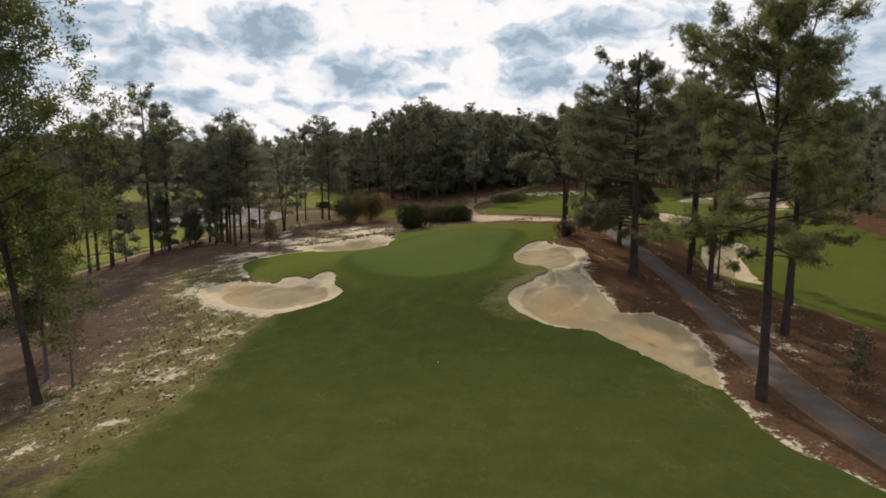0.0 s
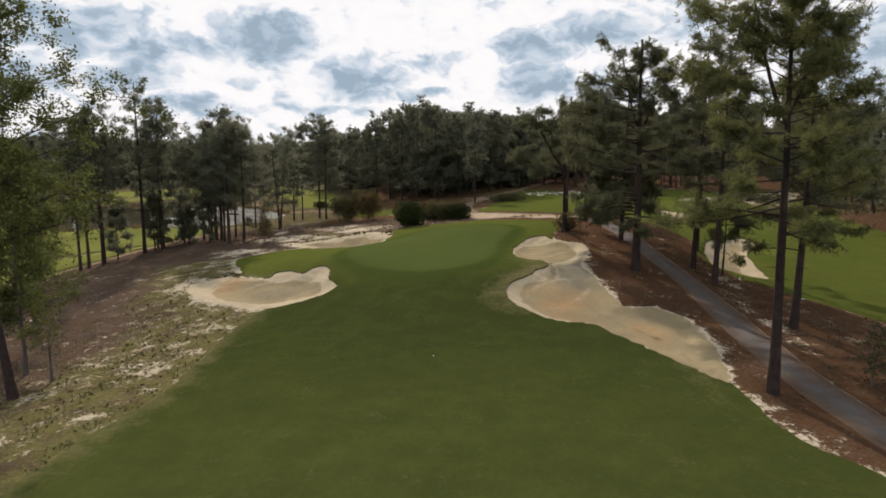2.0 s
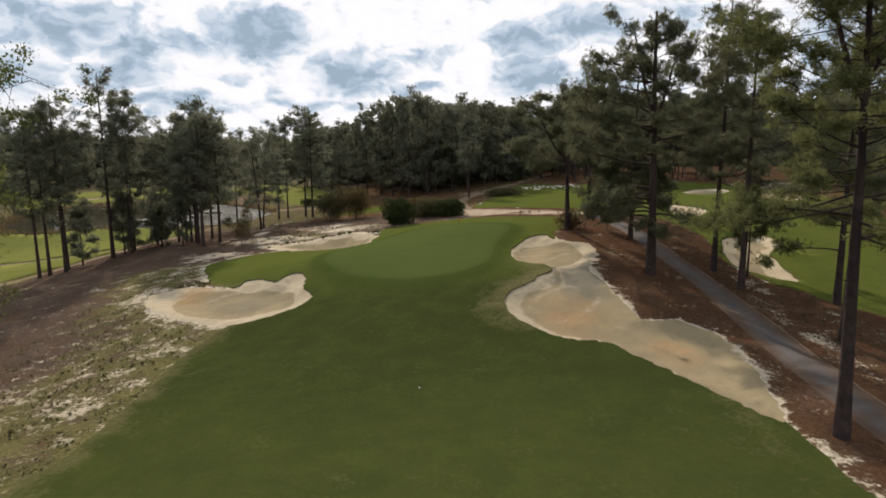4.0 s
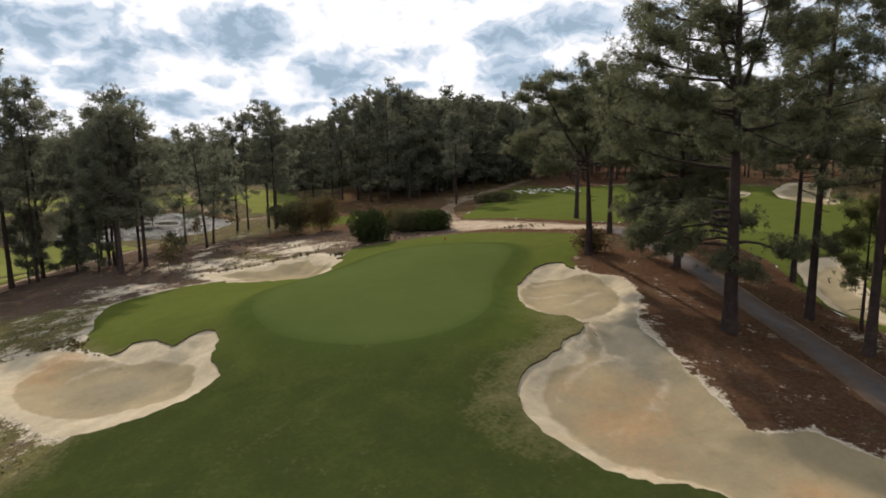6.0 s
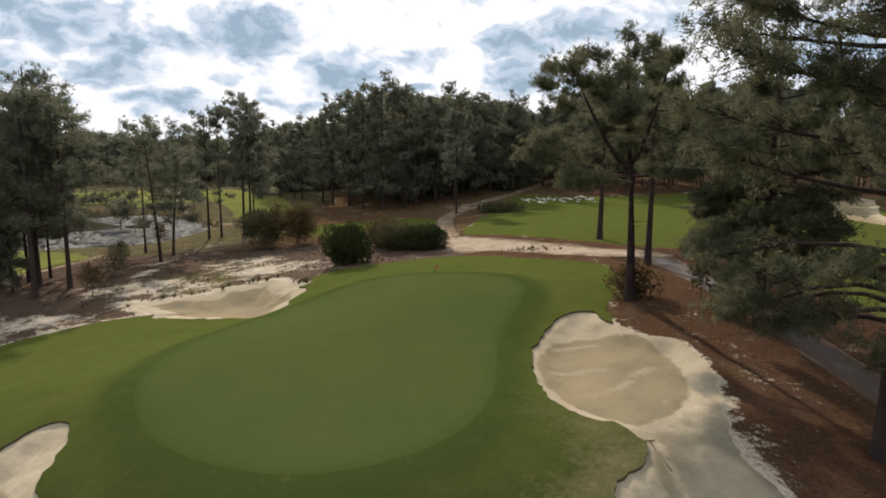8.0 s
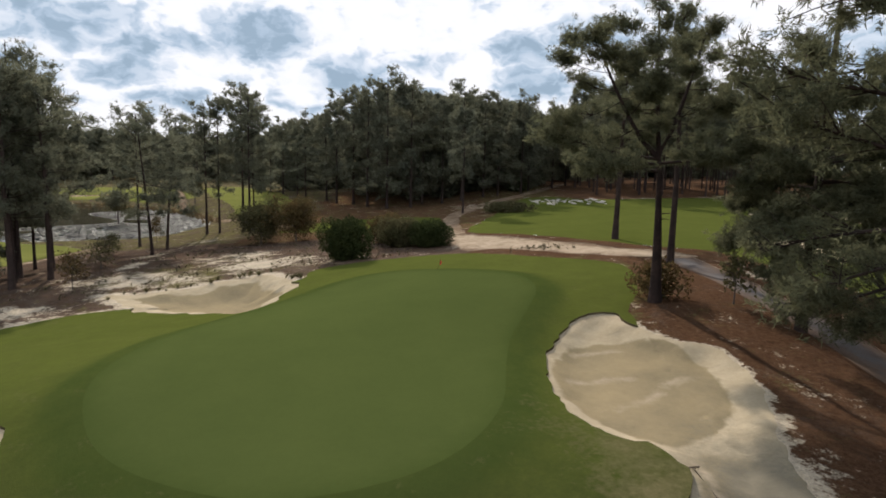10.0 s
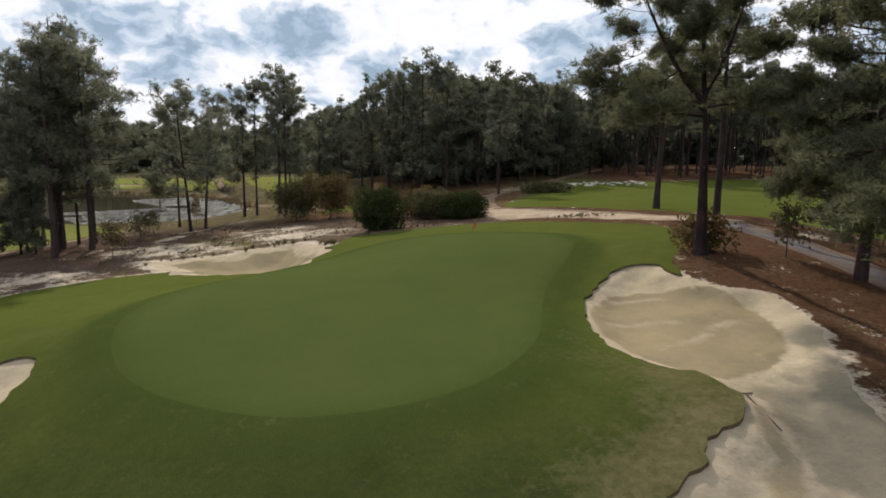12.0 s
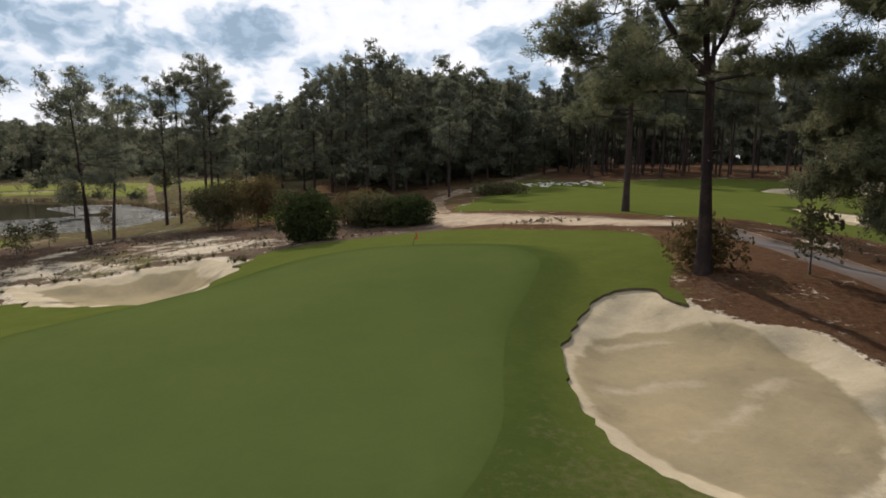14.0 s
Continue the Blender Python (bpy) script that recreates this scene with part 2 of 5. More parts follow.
M_SAND = zone_mat("bunker_sand", [
    ("", (0.235, 0.192, 0.126), (0.345, 0.288, 0.198), 1.6, 1.6, 0),
    ("floor", (0.150, 0.124, 0.078), (0.232, 0.182, 0.106), 4.0, 0.6, 0.16, 0.3),
    # darker, greyer patch in the right bunker's neck and on the left floor
    ("damp", (0.105, 0.094, 0.070), (0.158, 0.138, 0.100), 2.0, 1.2, 0.35, 0.6),
    ("rake", (0.27, 0.215, 0.150), (0.33, 0.275, 0.205), 1.5, 1.5, 0.35, 0.5),
    ("rust", (0.20, 0.115, 0.055), (0.28, 0.185, 0.10), 1.5, 2.5, 0.35, 0.8),
], bump=0.05, bump_scale=2.2, spec=0.0, grain=0.05)
M_LIP = mat("turf_lip", (0.055, 0.048, 0.024), (0.110, 0.085, 0.050), 0.5, c3=(0.1, 0.085, 0.05), scale3=4.0, spec=0.0)
M_PATH = zone_mat("cart_path_asphalt", [
    ("", (0.050, 0.045, 0.042), (0.086, 0.076, 0.070), 2.0, 1.2, 0),
    ("straw", (0.048, 0.030, 0.020), (0.088, 0.058, 0.038), 3.0, 2.6, 0.35),
], rough=0.9, bump=0.02, bump_scale=12.0, spec=0.1)
M_TRACK = zone_mat("sandy_track", [
    ("", (0.165, 0.122, 0.080), (0.34, 0.275, 0.20), 1.3, 1.4, 0),
    ("straw", (0.075, 0.050, 0.033), (0.150, 0.108, 0.072), 3.0, 2.6, 0.25, 1.5),
], rough=0.95, bump=0.05, bump_scale=4.0, spec=0.0)
M_BARK = mat("pine_bark", (0.027, 0.020, 0.018), (0.056, 0.038, 0.031), 0.7, rough=1.0, c3=(0.030, 0.022, 0.019), scale3=5.0, amt3=0.8, bump=0.05, bump_scale=7, object_random=0.15, spec=0.05)
M_BARK2 = mat("grey_bark", (0.065, 0.054, 0.045), (0.105, 0.088, 0.074), 0.7, rough=0.95, c3=(0.08, 0.065, 0.055), scale3=4.0, amt3=0.7, bump=0.03, bump_scale=8)
M_NEEDLE = mat("pine_needles", (0.076, 0.081, 0.048), (0.128, 0.127, 0.070), 1.2, rough=0.9, island=0.25, translucent=0.46, spec=0.0)
# needles of the bank pines: distance haze put into a paler, greyer colour
M_NEEDLE_HAZE = mat("pine_needles_hazed", (0.092, 0.099, 0.070), (0.148, 0.148, 0.096), 1.6, rough=0.9, island=0.25, translucent=0.52, spec=0.0)
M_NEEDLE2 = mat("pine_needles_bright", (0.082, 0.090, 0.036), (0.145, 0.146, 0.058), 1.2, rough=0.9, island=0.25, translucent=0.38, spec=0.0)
# far foliage, likewise paled and greyed so its colour carries the haze
M_WOODS = mat("woods_foliage_hazed", (0.092, 0.098, 0.070), (0.148, 0.147, 0.095), 6.0, rough=0.8, island=0.3, translucent=0.40, spec=0.0, object_random=0.0)
M_LEAF = mat("broad_leaves", (0.048, 0.060, 0.019), (0.100, 0.108, 0.036), 2.0, rough=0.6, island=0.3, translucent=0.45, spec=0.0)
M_SHRUB = mat("dark_evergreen_leaves", (0.026, 0.034, 0.013), (0.048, 0.056, 0.020), 0.9, rough=0.6, island=0.22, translucent=0.15, spec=0.0)
M_SHRUB2 = mat("olive_shrub_leaves", (0.055, 0.057, 0.026), (0.095, 0.082, 0.040), 1.2, rough=0.6, island=0.22, translucent=0.25, spec=0.0)
M_RUST = mat("rusty_oak_leaves", (0.058, 0.054, 0.022), (0.115, 0.072, 0.032), 0.8, rough=0.6, island=0.22, translucent=0.25, spec=0.0)
M_TUFT = mat("dry_grass", (0.10, 0.10, 0.035), (0.20, 0.17, 0.075), 3.0, rough=0.8, island=0.4, translucent=0.2)
M_TUFT2 = mat("heather_grass", (0.075, 0.066, 0.034), (0.14, 0.11, 0.062), 3.0, rough=0.8, island=0.4, translucent=0.2)
M_TUSSOCK = mat("dark_heather", (0.070, 0.064, 0.030), (0.125, 0.105, 0.052), 3.0, rough=0.9, island=0.4, translucent=0.15, spec=0.0)
M_REED = mat("brown_sedge", (0.11, 0.075, 0.034), (0.17, 0.125, 0.06), 4.0, rough=0.85, island=0.35, translucent=0.2)
M_STONE = mat("pale_sand_stone", (0.26, 0.235, 0.195), (0.38, 0.345, 0.29), 1.0, rough=0.9, bump=0.03, bump_scale=9, object_random=0.15)
M_WATER = bpy.data.materials.new("pond_water")
M_WATER.use_nodes = True
_b = M_WATER.node_tree.nodes["Principled BSDF"]
_b.inputs["Base Color"].default_value, _b.inputs["Roughness"].default_value, _b.inputs["IOR"].default_value = (0.035, 0.03, 0.018, 1), 0.06, 1.33
_g = M_WATER.node_tree.nodes.new("ShaderNodeNewGeometry")
_t = M_WATER.node_tree.nodes.new("ShaderNodeTexNoise")
_t.inputs["Scale"].default_value = 1.6
_k = M_WATER.node_tree.nodes.new("ShaderNodeBump")
_k.inputs["Strength"].default_value, _k.inputs["Distance"].default_value = 0.25, 0.02
M_WATER.node_tree.links.new(_g.outputs["Position"], _t.inputs["Vector"])
M_WATER.node_tree.links.new(_t.outputs["Fac"], _k.inputs["Height"])
M_WATER.node_tree.links.new(_k.outputs[0], _b.inputs["Normal"])
M_PAD = mat("lily_pads", (0.17, 0.165, 0.14), (0.29, 0.28, 0.24), 6.0, rough=0.75, island=0.5, spec=0.1)
M_RED = mat("red_flag_cloth", (0.27, 0.035, 0.02), (0.34, 0.05, 0.03), 0.2, rough=0.8, translucent=0.3)
M_WHITE = mat("white_paint", (0.75, 0.75, 0.73), (0.82, 0.82, 0.80), 0.3, rough=0.5)


# ---- mesh helpers ----
def mesh_of(name, V, F, material, smooth=False, attrs=None, second=None, split=0):
    """A mesh from arrays of corners and triangles; with second, triangles from number split on take that material."""
    V, F = np.asarray(V, np.float32), np.asarray(F, np.int32)
    me = bpy.data.meshes.new(name)
    me.vertices.add(len(V))
    me.vertices.foreach_set("co", V.ravel())
    me.loops.add(F.size)
    me.loops.foreach_set("vertex_index", F.ravel())
    me.polygons.add(len(F))
    me.polygons.foreach_set("loop_start", np.arange(0, F.size, 3, dtype=np.int32))
    me.polygons.foreach_set("loop_total", np.full(len(F), 3, dtype=np.int32))
    me.materials.append(material)
    if second:
        me.materials.append(second)
        me.polygons.foreach_set("material_index", (np.arange(len(F)) >= split).astype(np.int32))
    for k, a in (attrs or {}).items():
        at = me.attributes.new(k, "FLOAT", "POINT")
        at.data.foreach_set("value", np.asarray(a, np.float32))
    me.update(calc_edges=True)
    me.validate()
    if smooth:
        me.polygons.foreach_set("use_smooth", np.ones(len(me.polygons), dtype=bool))
    return me


def part(name, me, parent, label=""):
    ob = new(name, me)
    ob.parent = parent
    if label:
        ob["label"] = label
    return ob


def join(*pieces):
    """Joins (corners, triangles) pieces."""
    Vs, Fs, k = [], [], 0
    for V, F in pieces:
        if len(V):
            Vs.append(np.asarray(V, float)), Fs.append(np.asarray(F, int) + k)
            k += len(V)
    return np.concatenate(Vs), np.concatenate(Fs)


def tube(pts, radii, sides=6):
    pts = np.asarray(pts, float)
    d = np.gradient(pts, axis=0)
    d /= np.linalg.norm(d, axis=1)[:, None] + 1e-9
    up = np.where(np.abs(d[:, 2:3]) > 0.9, [[1.0, 0, 0]], [[0, 0, 1.0]])
    a = np.cross(d, up)
    a /= np.linalg.norm(a, axis=1)[:, None] + 1e-9
    b = np.cross(d, a)
    ang = np.linspace(0, 2 * np.pi, sides, endpoint=False)
    V = (pts[:, None] + np.asarray(radii)[:, None, None] * (np.cos(ang)[None, :, None] * a[:, None] + np.sin(ang)[None, :, None] * b[:, None])).reshape(-1, 3)
    F = []
    for i in range(len(pts) - 1):
        for j in range(sides):
            p, q = i * sides + j, i * sides + (j + 1) % sides
            F += [(p, q, p + sides), (q, q + sides, p + sides)]
    return V, np.array(F)


def unit(v):
    return v / (np.linalg.norm(v, axis=-1, keepdims=True) + 1e-9)


def blades(rng, C, D, count, length, width, spread=0.9, loose=0.0):
    """Sprays of narrow pointed blades at the points C, that lean towards D."""
    n = len(C)
    c = np.repeat(C, count, 0) + rng.normal(size=(n * count, 3)) * loose
    d = unit(np.repeat(D, count, 0) * 0.55 + unit(rng.normal(size=(n * count, 3))) * spread)
    s = unit(np.cross(d, rng.normal(size=(n * count, 3))))
    L = length * rng.uniform(0.65, 1.2, (n * count, 1))
    w = width * rng.uniform(0.7, 1.2, (n * count, 1))
    V = np.stack([c - s * w / 2 - d * L * 0.15, c + s * w / 2 - d * L * 0.15, c + d * L], 1).reshape(-1, 3)
    return V, np.arange(len(V)).reshape(-1, 3)


def leaves(rng, C, size, squash=1.0):
    """Small four-cornered leaves, turned at random."""
    n = len(C)
    a = unit(rng.normal(size=(n, 3)))
    b = unit(np.cross(a, rng.normal(size=(n, 3))))
    s = size * rng.uniform(0.6, 1.3, (n, 1))
    V = np.stack([C - a * s, C + b * s * 0.55 * squash, C + a * s, C - b * s * 0.55 * squash], 1).reshape(-1, 3)
    k = np.arange(n)[:, None] * 4
    return V, np.concatenate([k + [0, 1, 2], k + [0, 2, 3]], 0)


def spline(pts, closed=True, step=0.5):
    """A smooth outline through a few plan points, at even steps."""
    P = np.asarray(pts, float)
    n, out = len(P), []
    for i in range(n if closed else n - 1):
        p0, p1, p2, p3 = (P[(i + k) % n] if closed else P[min(max(i + k, 0), n - 1)] for k in (-1, 0, 1, 2))
        m = max(2, int(np.linalg.norm(p2 - p1) / step))
        t = np.linspace(0, 1, m, endpoint=False)[:, None]
        out.append(0.5 * (2 * p1 + (p2 - p0) * t + (2 * p0 - 5 * p1 + 4 * p2 - p3) * t ** 2 + (3 * p1 - p0 - 3 * p2 + p3) * t ** 3))
    if not closed:
        out.append(P[-1:])
    return np.concatenate(out)


def inside(P, poly):
    x, y = P[:, 0], P[:, 1]
    r = np.zeros(len(P), bool)
    for (x1, y1), (x2, y2) in zip(poly, np.roll(poly, -1, 0)):
        if y1 != y2:
            r ^= ((y1 > y) != (y2 > y)) & (x < (x2 - x1) * (y - y1) / (y2 - y1) + x1)
    return r


def edge_dist(P, poly, closed=True):
    best = np.full(len(P), 1e9)
    ends = np.roll(poly, -1, 0) if closed else poly[1:]
    for a, b in zip(poly, ends):
        ab = b - a
        t = np.clip(((P - a) @ ab) / (ab @ ab + 1e-12), 0, 1)
        best = np.minimum(best, ((P - a - t[:, None] * ab) ** 2).sum(1))
    return np.sqrt(best)


def ribbon(line, width):
    """The outline of a band of that width along a line."""
    L = spline(line, False, 2.0)
    d = unit(np.gradient(L, axis=0))
    s = np.stack([-d[:, 1], d[:, 0]], 1) * width / 2
    return np.concatenate([L + s, (L - s)[::-1]])


def sstep(a, b, x):
    t = np.clip((x - a) / (b - a), 0, 1)
    return t * t * (3 - 2 * t)


# ---- the lie of the land ----
SPOTS = np.array([
    (0, 5, -1.7), (0, 30, -1.6), (14, 20, -1.8), (-14, 30, -2.0), (16, 33, -1.35), (8.5, 44, -1.0), (-9.4, 54.8, -0.7), (-24.8, 60, -2.3),
    (-22, 48, -3.3), (-34, 42, -4.6), (-48, 86, -4.9), (-32, 91, -2.0), (-30, 108, -2.5), (-33, 122, -3.5), (-60, 140, -5.2), (-28, 140, -3.0),
    (9.3, 55, 1.1), (7.4, 66, 1.0), (-1, 70, 1.0), (-12, 62, 0.3), (-7, 82, 0.2), (2, 94, 0.9), (12, 69, 2.0), (17.4, 55.8, 0.6),
    (24.2, 60, 0.1), (19, 67.6, 1.8), (18, 94.7, 2.3), (4.4, 101, 1.2), (45, 60, -0.6), (50, 110, 1.5)], float)
RIM = np.array([(-13, 172, -0.5), (30, 190, 2.5), (90, 150, 2.0), (-70, 40, -6.5), (60, 10, -3), (-80, 200, -3),
                (-7.9, 78.6, -0.25), (-22.3, 85.5, -1.7), (-25.5, 76.4, -2.0), (-14, 79, -1.15)], float)
CTRL = np.concatenate([SPOTS, RIM])


def plate(r2):
    return r2 * np.log(r2 + 1e-9)


_n = len(CTRL)
_d = ((CTRL[:, None, :2] - CTRL[None, :, :2]) ** 2).sum(-1)
_A = np.zeros((_n + 3, _n + 3))
_A[:_n, :_n], _A[:_n, _n], _A[:_n, _n + 1:] = plate(_d) + 15 * np.eye(_n), 1, CTRL[:, :2]
_A[_n, :_n], _A[_n + 1:, :_n] = 1, CTRL[:, :2].T
_W = np.linalg.solve(_A, np.r_[CTRL[:, 2], 0, 0, 0])


def height(x, y):
    """The height of the land, smooth between the spots and level far out."""
    x, y = np.clip(np.asarray(x, float), -90, 95), np.clip(np.asarray(y, float), -5, 205)
    r2 = (x[..., None] - CTRL[:, 0]) ** 2 + (y[..., None] - CTRL[:, 1]) ** 2
    return plate(r2) @ _W[:-3] + _W[-3] + _W[-2] * x + _W[-1] * y


def ground_z(x, y):
    return float(height(x, y))


# ---- plan outlines, in metres ----
GREEN = [(-9.7, 61.5), (-8, 58.5), (-5.8, 56.6), (-2.5, 55.2), (0, 55.1), (2.4, 55.9), (4.0, 57.5), (5.0, 60), (5.4, 63.3), (6.0, 67), (7.2, 70.6),
         (8.1, 74.3), (7.3, 78), (4, 80.8), (0, 82.2), (-3, 80.8), (-6, 77), (-8.2, 73), (-9.6, 69), (-10.1, 65)]
FAIRWAY = [(-21, -34), (-17.5, 4), (-16, 20), (-15.5, 27), (-14.6, 32), (-15.2, 40), (-15.5, 46), (-14.5, 49.4), (-14, 55), (-19, 60), (-20.8, 63), (-22.8, 67.5),
           (-23.6, 69), (-24.9, 73.8), (-23.1, 77.2), (-20.4, 79.9), (-17.5, 80.8), (-14, 82), (-10, 82.5), (-7.4, 84.5), (-7.2, 88), (-3, 90.5), (4, 91.2), (10.5, 85.6), (14.4, 82.3),
           (14.8, 78), (13.3, 73), (11.9, 69), (12, 64), (11.5, 58), (11, 54), (11, 48), (15, 40), (15.9, 33), (15.9, 29.5), (16.3, 26.5), (18, 24), (20, 16), (20.5, 4), (21, -34)]
B_RIGHT = [(7.0, 63.2), (7.35, 65.4), (8.35, 67.8), (9.75, 69.7), (11.2, 69.6), (11.5, 68.4), (12.0, 67.2), (12.7, 66.1), (13.6, 65.5), (14.35, 64.8), (14.4, 63.0), (14.2, 61.2), (13.5, 59.2), (12.8, 57.0),
           (12.4, 55.3), (12.7, 53.7), (13.0, 52.4), (13.1, 51), (13.4, 48.3), (13.8, 46.3), (14.9, 46.2), (16.4, 45.9), (17.7, 43.2), (17.5, 39.3), (16.6, 35.6), (15.8, 33.2),
           (14.1, 36.6), (12, 41), (10.6, 43.3), (8.3, 44), (6.2, 46.3), (5.2, 48.6), (5.6, 51), (6.7, 52.2), (7.6, 53), (8.1, 54), (9.05, 54.6), (9.5, 56), (9.05, 57.1), (7.85, 58), (7.25, 59.2), (6.9, 61)]
# the raked floor of its upper bowl
BOWL = [(7.25, 61.7), (7.3, 63.9), (8.1, 66.0), (9.2, 67.0), (11.4, 66.8), (12.8, 65.5), (13.3, 63.3), (13.0, 61.2), (12.0, 59.2), (9.5, 57.8), (7.8, 59.8)]
B_LEFT = [(-9.4, 54.7), (-10.3, 55.8), (-10.5, 57.0), (-10.7, 58.4), (-11.3, 59.5), (-12.4, 59.6), (-13.1, 58.3), (-13.6, 58.6), (-14.8, 59.4), (-16.1, 59.7), (-16.6, 58.5), (-17.9, 58.6), (-20.8, 60.6),
          (-23, 61.3), (-24.8, 60.3), (-24.2, 57.9), (-21, 54.3), (-18.3, 52.4), (-15.4, 50.2), (-13.4, 50.1), (-10.7, 51.5), (-9.3, 53.4)]
# its raked floor
BASIN = [(-21.4, 56.6), (-21.6, 58.2), (-20.1, 59.0), (-17, 57.8), (-12.3, 56.7), (-10.9, 55.0), (-10.8, 53.2), (-12.4, 52.3), (-15.7, 51.9), (-19, 53.7)]
B_BACK = [(-7.4, 83), (-10.8, 88), (-13.4, 87.6), (-16.5, 86), (-19.7, 84.9), (-22, 84.6), (-19.5, 82.2), (-16.6, 79.4), (-12.6, 77.8), (-9, 75.6), (-8.1, 77.4), (-7.6, 79.6)]
B_PATH = [(31.8, 72.8), (35.7, 74.8), (35.2, 69.5), (32.6, 67), (31, 61), (30, 57.5), (27.4, 59.8), (26.9, 63), (29, 69.5)]
B_FAR1 = [(36, 104), (38.5, 98), (37.5, 93), (33.5, 87), (31, 88.5), (32, 93), (34, 99)]
B_FAR2 = [(64, 118), (74, 135), (87, 156), (81, 160), (68, 143), (61, 127)]
B_FAR3 = [(52, 128), (60, 136), (62, 143), (55, 141), (49, 133)]
ROAD = [(3.2, 97), (4, 105), (9, 100.6), (13.4, 94.6), (16.4, 90.4), (20.2, 88), (21.5, 85), (18, 84.2), (13, 86.9), (8.5, 91.4), (5, 93.2)]
CART = ribbon([(26, -34), (23.5, 2), (21.6, 18), (20.5, 27), (20.2, 33), (20.5, 39), (21.0, 46.5), (21.4, 55.5), (21.3, 60), (20.8, 66), (20.5, 71), (20.1, 76), (19.9, 82), (19.6, 86.5)], 2.5)
TRACK_N = ribbon([(4.0, 103), (3.6, 118), (4.2, 133), (7, 145), (12, 158), (22, 178), (34, 205)], 2.4)
TRACK_A = ribbon([(-57, 60), (-55, 74), (-52, 85), (-50, 93), (-48, 102), (-46, 114), (-44.5, 128)], 1.9)
TRACK_C = ribbon([(-96, 92), (-75, 98), (-62, 99), (-52, 104)], 1.4)
TRACK_P = ribbon([(-89, 258), (-76, 222), (-64, 196), (-56, 179.5), (-45, 166), (-33.5, 152.5), (-27, 145), (-21, 134)], 1.7)
POND = [(-74, 119), (-69.5, 125.5), (-60, 128), (-52, 131), (-45, 135.5), (-42, 143), (-41.5, 153), (-44, 163), (-48.5, 168.5), (-55.5, 176.5), (-64, 182), (-74, 185), (-86, 190),
        (-96, 184), (-103, 168), (-98, 145), (-86, 124)]
RIGHT_FW = [(5.5, 107), (10, 102.5), (15, 96.2), (19, 91.5), (24, 88), (27, 80), (28, 72), (26.5, 64), (27.5, 57), (32, 47), (36, 36), (40, 12), (58, 12), (58, 60),
            (62, 90), (68, 112), (74, 130), (72, 148), (66, 158), (58, 165.5), (48, 164), (38, 161), (30, 161), (24, 168), (18, 163), (12, 140), (8, 122)]
LEFT_FW = [(-53, 72), (-50, 92), (-47, 110), (-46, 122), (-52, 127), (-62, 128), (-80, 134), (-98, 130), (-98, 40), (-62, 40)]
LEFT_FAR = [(-33, 157), (-29, 170), (-38, 195), (-54, 222), (-66, 240), (-73, 234), (-60, 203), (-49, 184), (-39, 166)]
FAR_BANK = [(-60, 190), (-72, 190), (-84, 196), (-98, 191), (-110, 172), (-122, 190), (-118, 226), (-98, 244), (-84, 240), (-74, 226), (-64, 208)]
TRACK_S = ribbon([(-112, 186), (-104, 197), (-92, 203), (-80, 206), (-68, 214)], 3.0)
HOLLOW = [(-20, 128), (-8, 122), (2, 124), (1, 134), (-8, 140), (-20, 138)]

rng = np.random.default_rng(5)


def ragged(poly, amount, step):
    """The smooth outline with an uneven edge."""
    S = spline(poly, True, step) if len(poly) < 60 else np.asarray(poly, float)
    k = np.arange(len(S))
    d = unit(np.roll(S, -1, 0) - np.roll(S, 1, 0))
    w = amount * (0.6 * np.sin(k * 0.9 + 1.3 * np.sin(k * 0.31)) + 0.5 * rng.normal(size=len(S)))
    return S + np.stack([-d[:, 1], d[:, 0]], 1) * w[:, None]


# name, outline, kind of surface, number (depth or level), width of the face
ZONES = [
    ("bunker_right", ragged(B_RIGHT, 0.09, 0.26), "sand", ("follow", 0.34), 1.3),
    ("bunker_left", ragged(B_LEFT, 0.09, 0.26), "sand", ("level", -2.2, 0.6), 2.4),
    ("bunker_back", ragged(B_BACK, 0.22, 0.5), "sand", ("level", -2.0, 0.22), 3.6),
    ("bunker_path", ragged(B_PATH, 0.15, 0.7), "sand", ("follow", 0.5), 1.6),
    ("bunker_far", ragged(B_FAR1, 0.15, 0.8), "sand", ("follow", 0.5), 1.6),
    ("bunker_woods", ragged(B_FAR2, 0.3, 2.0), "sand", ("follow", 0.5), 2.5),
    ("bunker_mid", ragged(B_FAR3, 0.3, 1.5), "sand", ("follow", 0.5), 2.0),
    ("putting_green", spline(GREEN, True, 0.7), "green", None, 0),
    ("fairway", ragged(FAIRWAY, 0.10, 0.6), "turf", None, 0),
    ("road_sand", ragged(ROAD, 0.25, 0.8), "track", None, 0),
    ("cart_path", CART, "path", None, 0),
    ("track_north", ragged(TRACK_N, 0.25, 1.0), "track", None, 0),
    ("track_west", ragged(TRACK_A, 0.15, 1.0), "track", None, 0),
    ("track_far", ragged(TRACK_C, 0.1, 1.0), "track", None, 0),
    ("track_pond", ragged(TRACK_P, 0.15, 1.0), "track", None, 0),
    ("track_bank", ragged(TRACK_S, 0.6, 1.5), "track", None, 0),
    ("pond", ragged(POND, 0.4, 1.5), "water", None, 0),
    ("fairway_right", ragged(RIGHT_FW, 0.25, 1.5), "turf", None, 0),
    ("fairway_left", ragged(LEFT_FW, 0.25, 2.0), "turf", None, 0),
    ("fairway_far", ragged(LEFT_FAR, 0.4, 3.0), "turf", None, 0),
    ("bank_far", ragged(FAR_BANK, 0.4, 3.0), "turf", None, 0),
    ("hollow", ragged(HOLLOW, 0.4, 1.5), "turf", None, 0),
]
POND_Z = -4.75
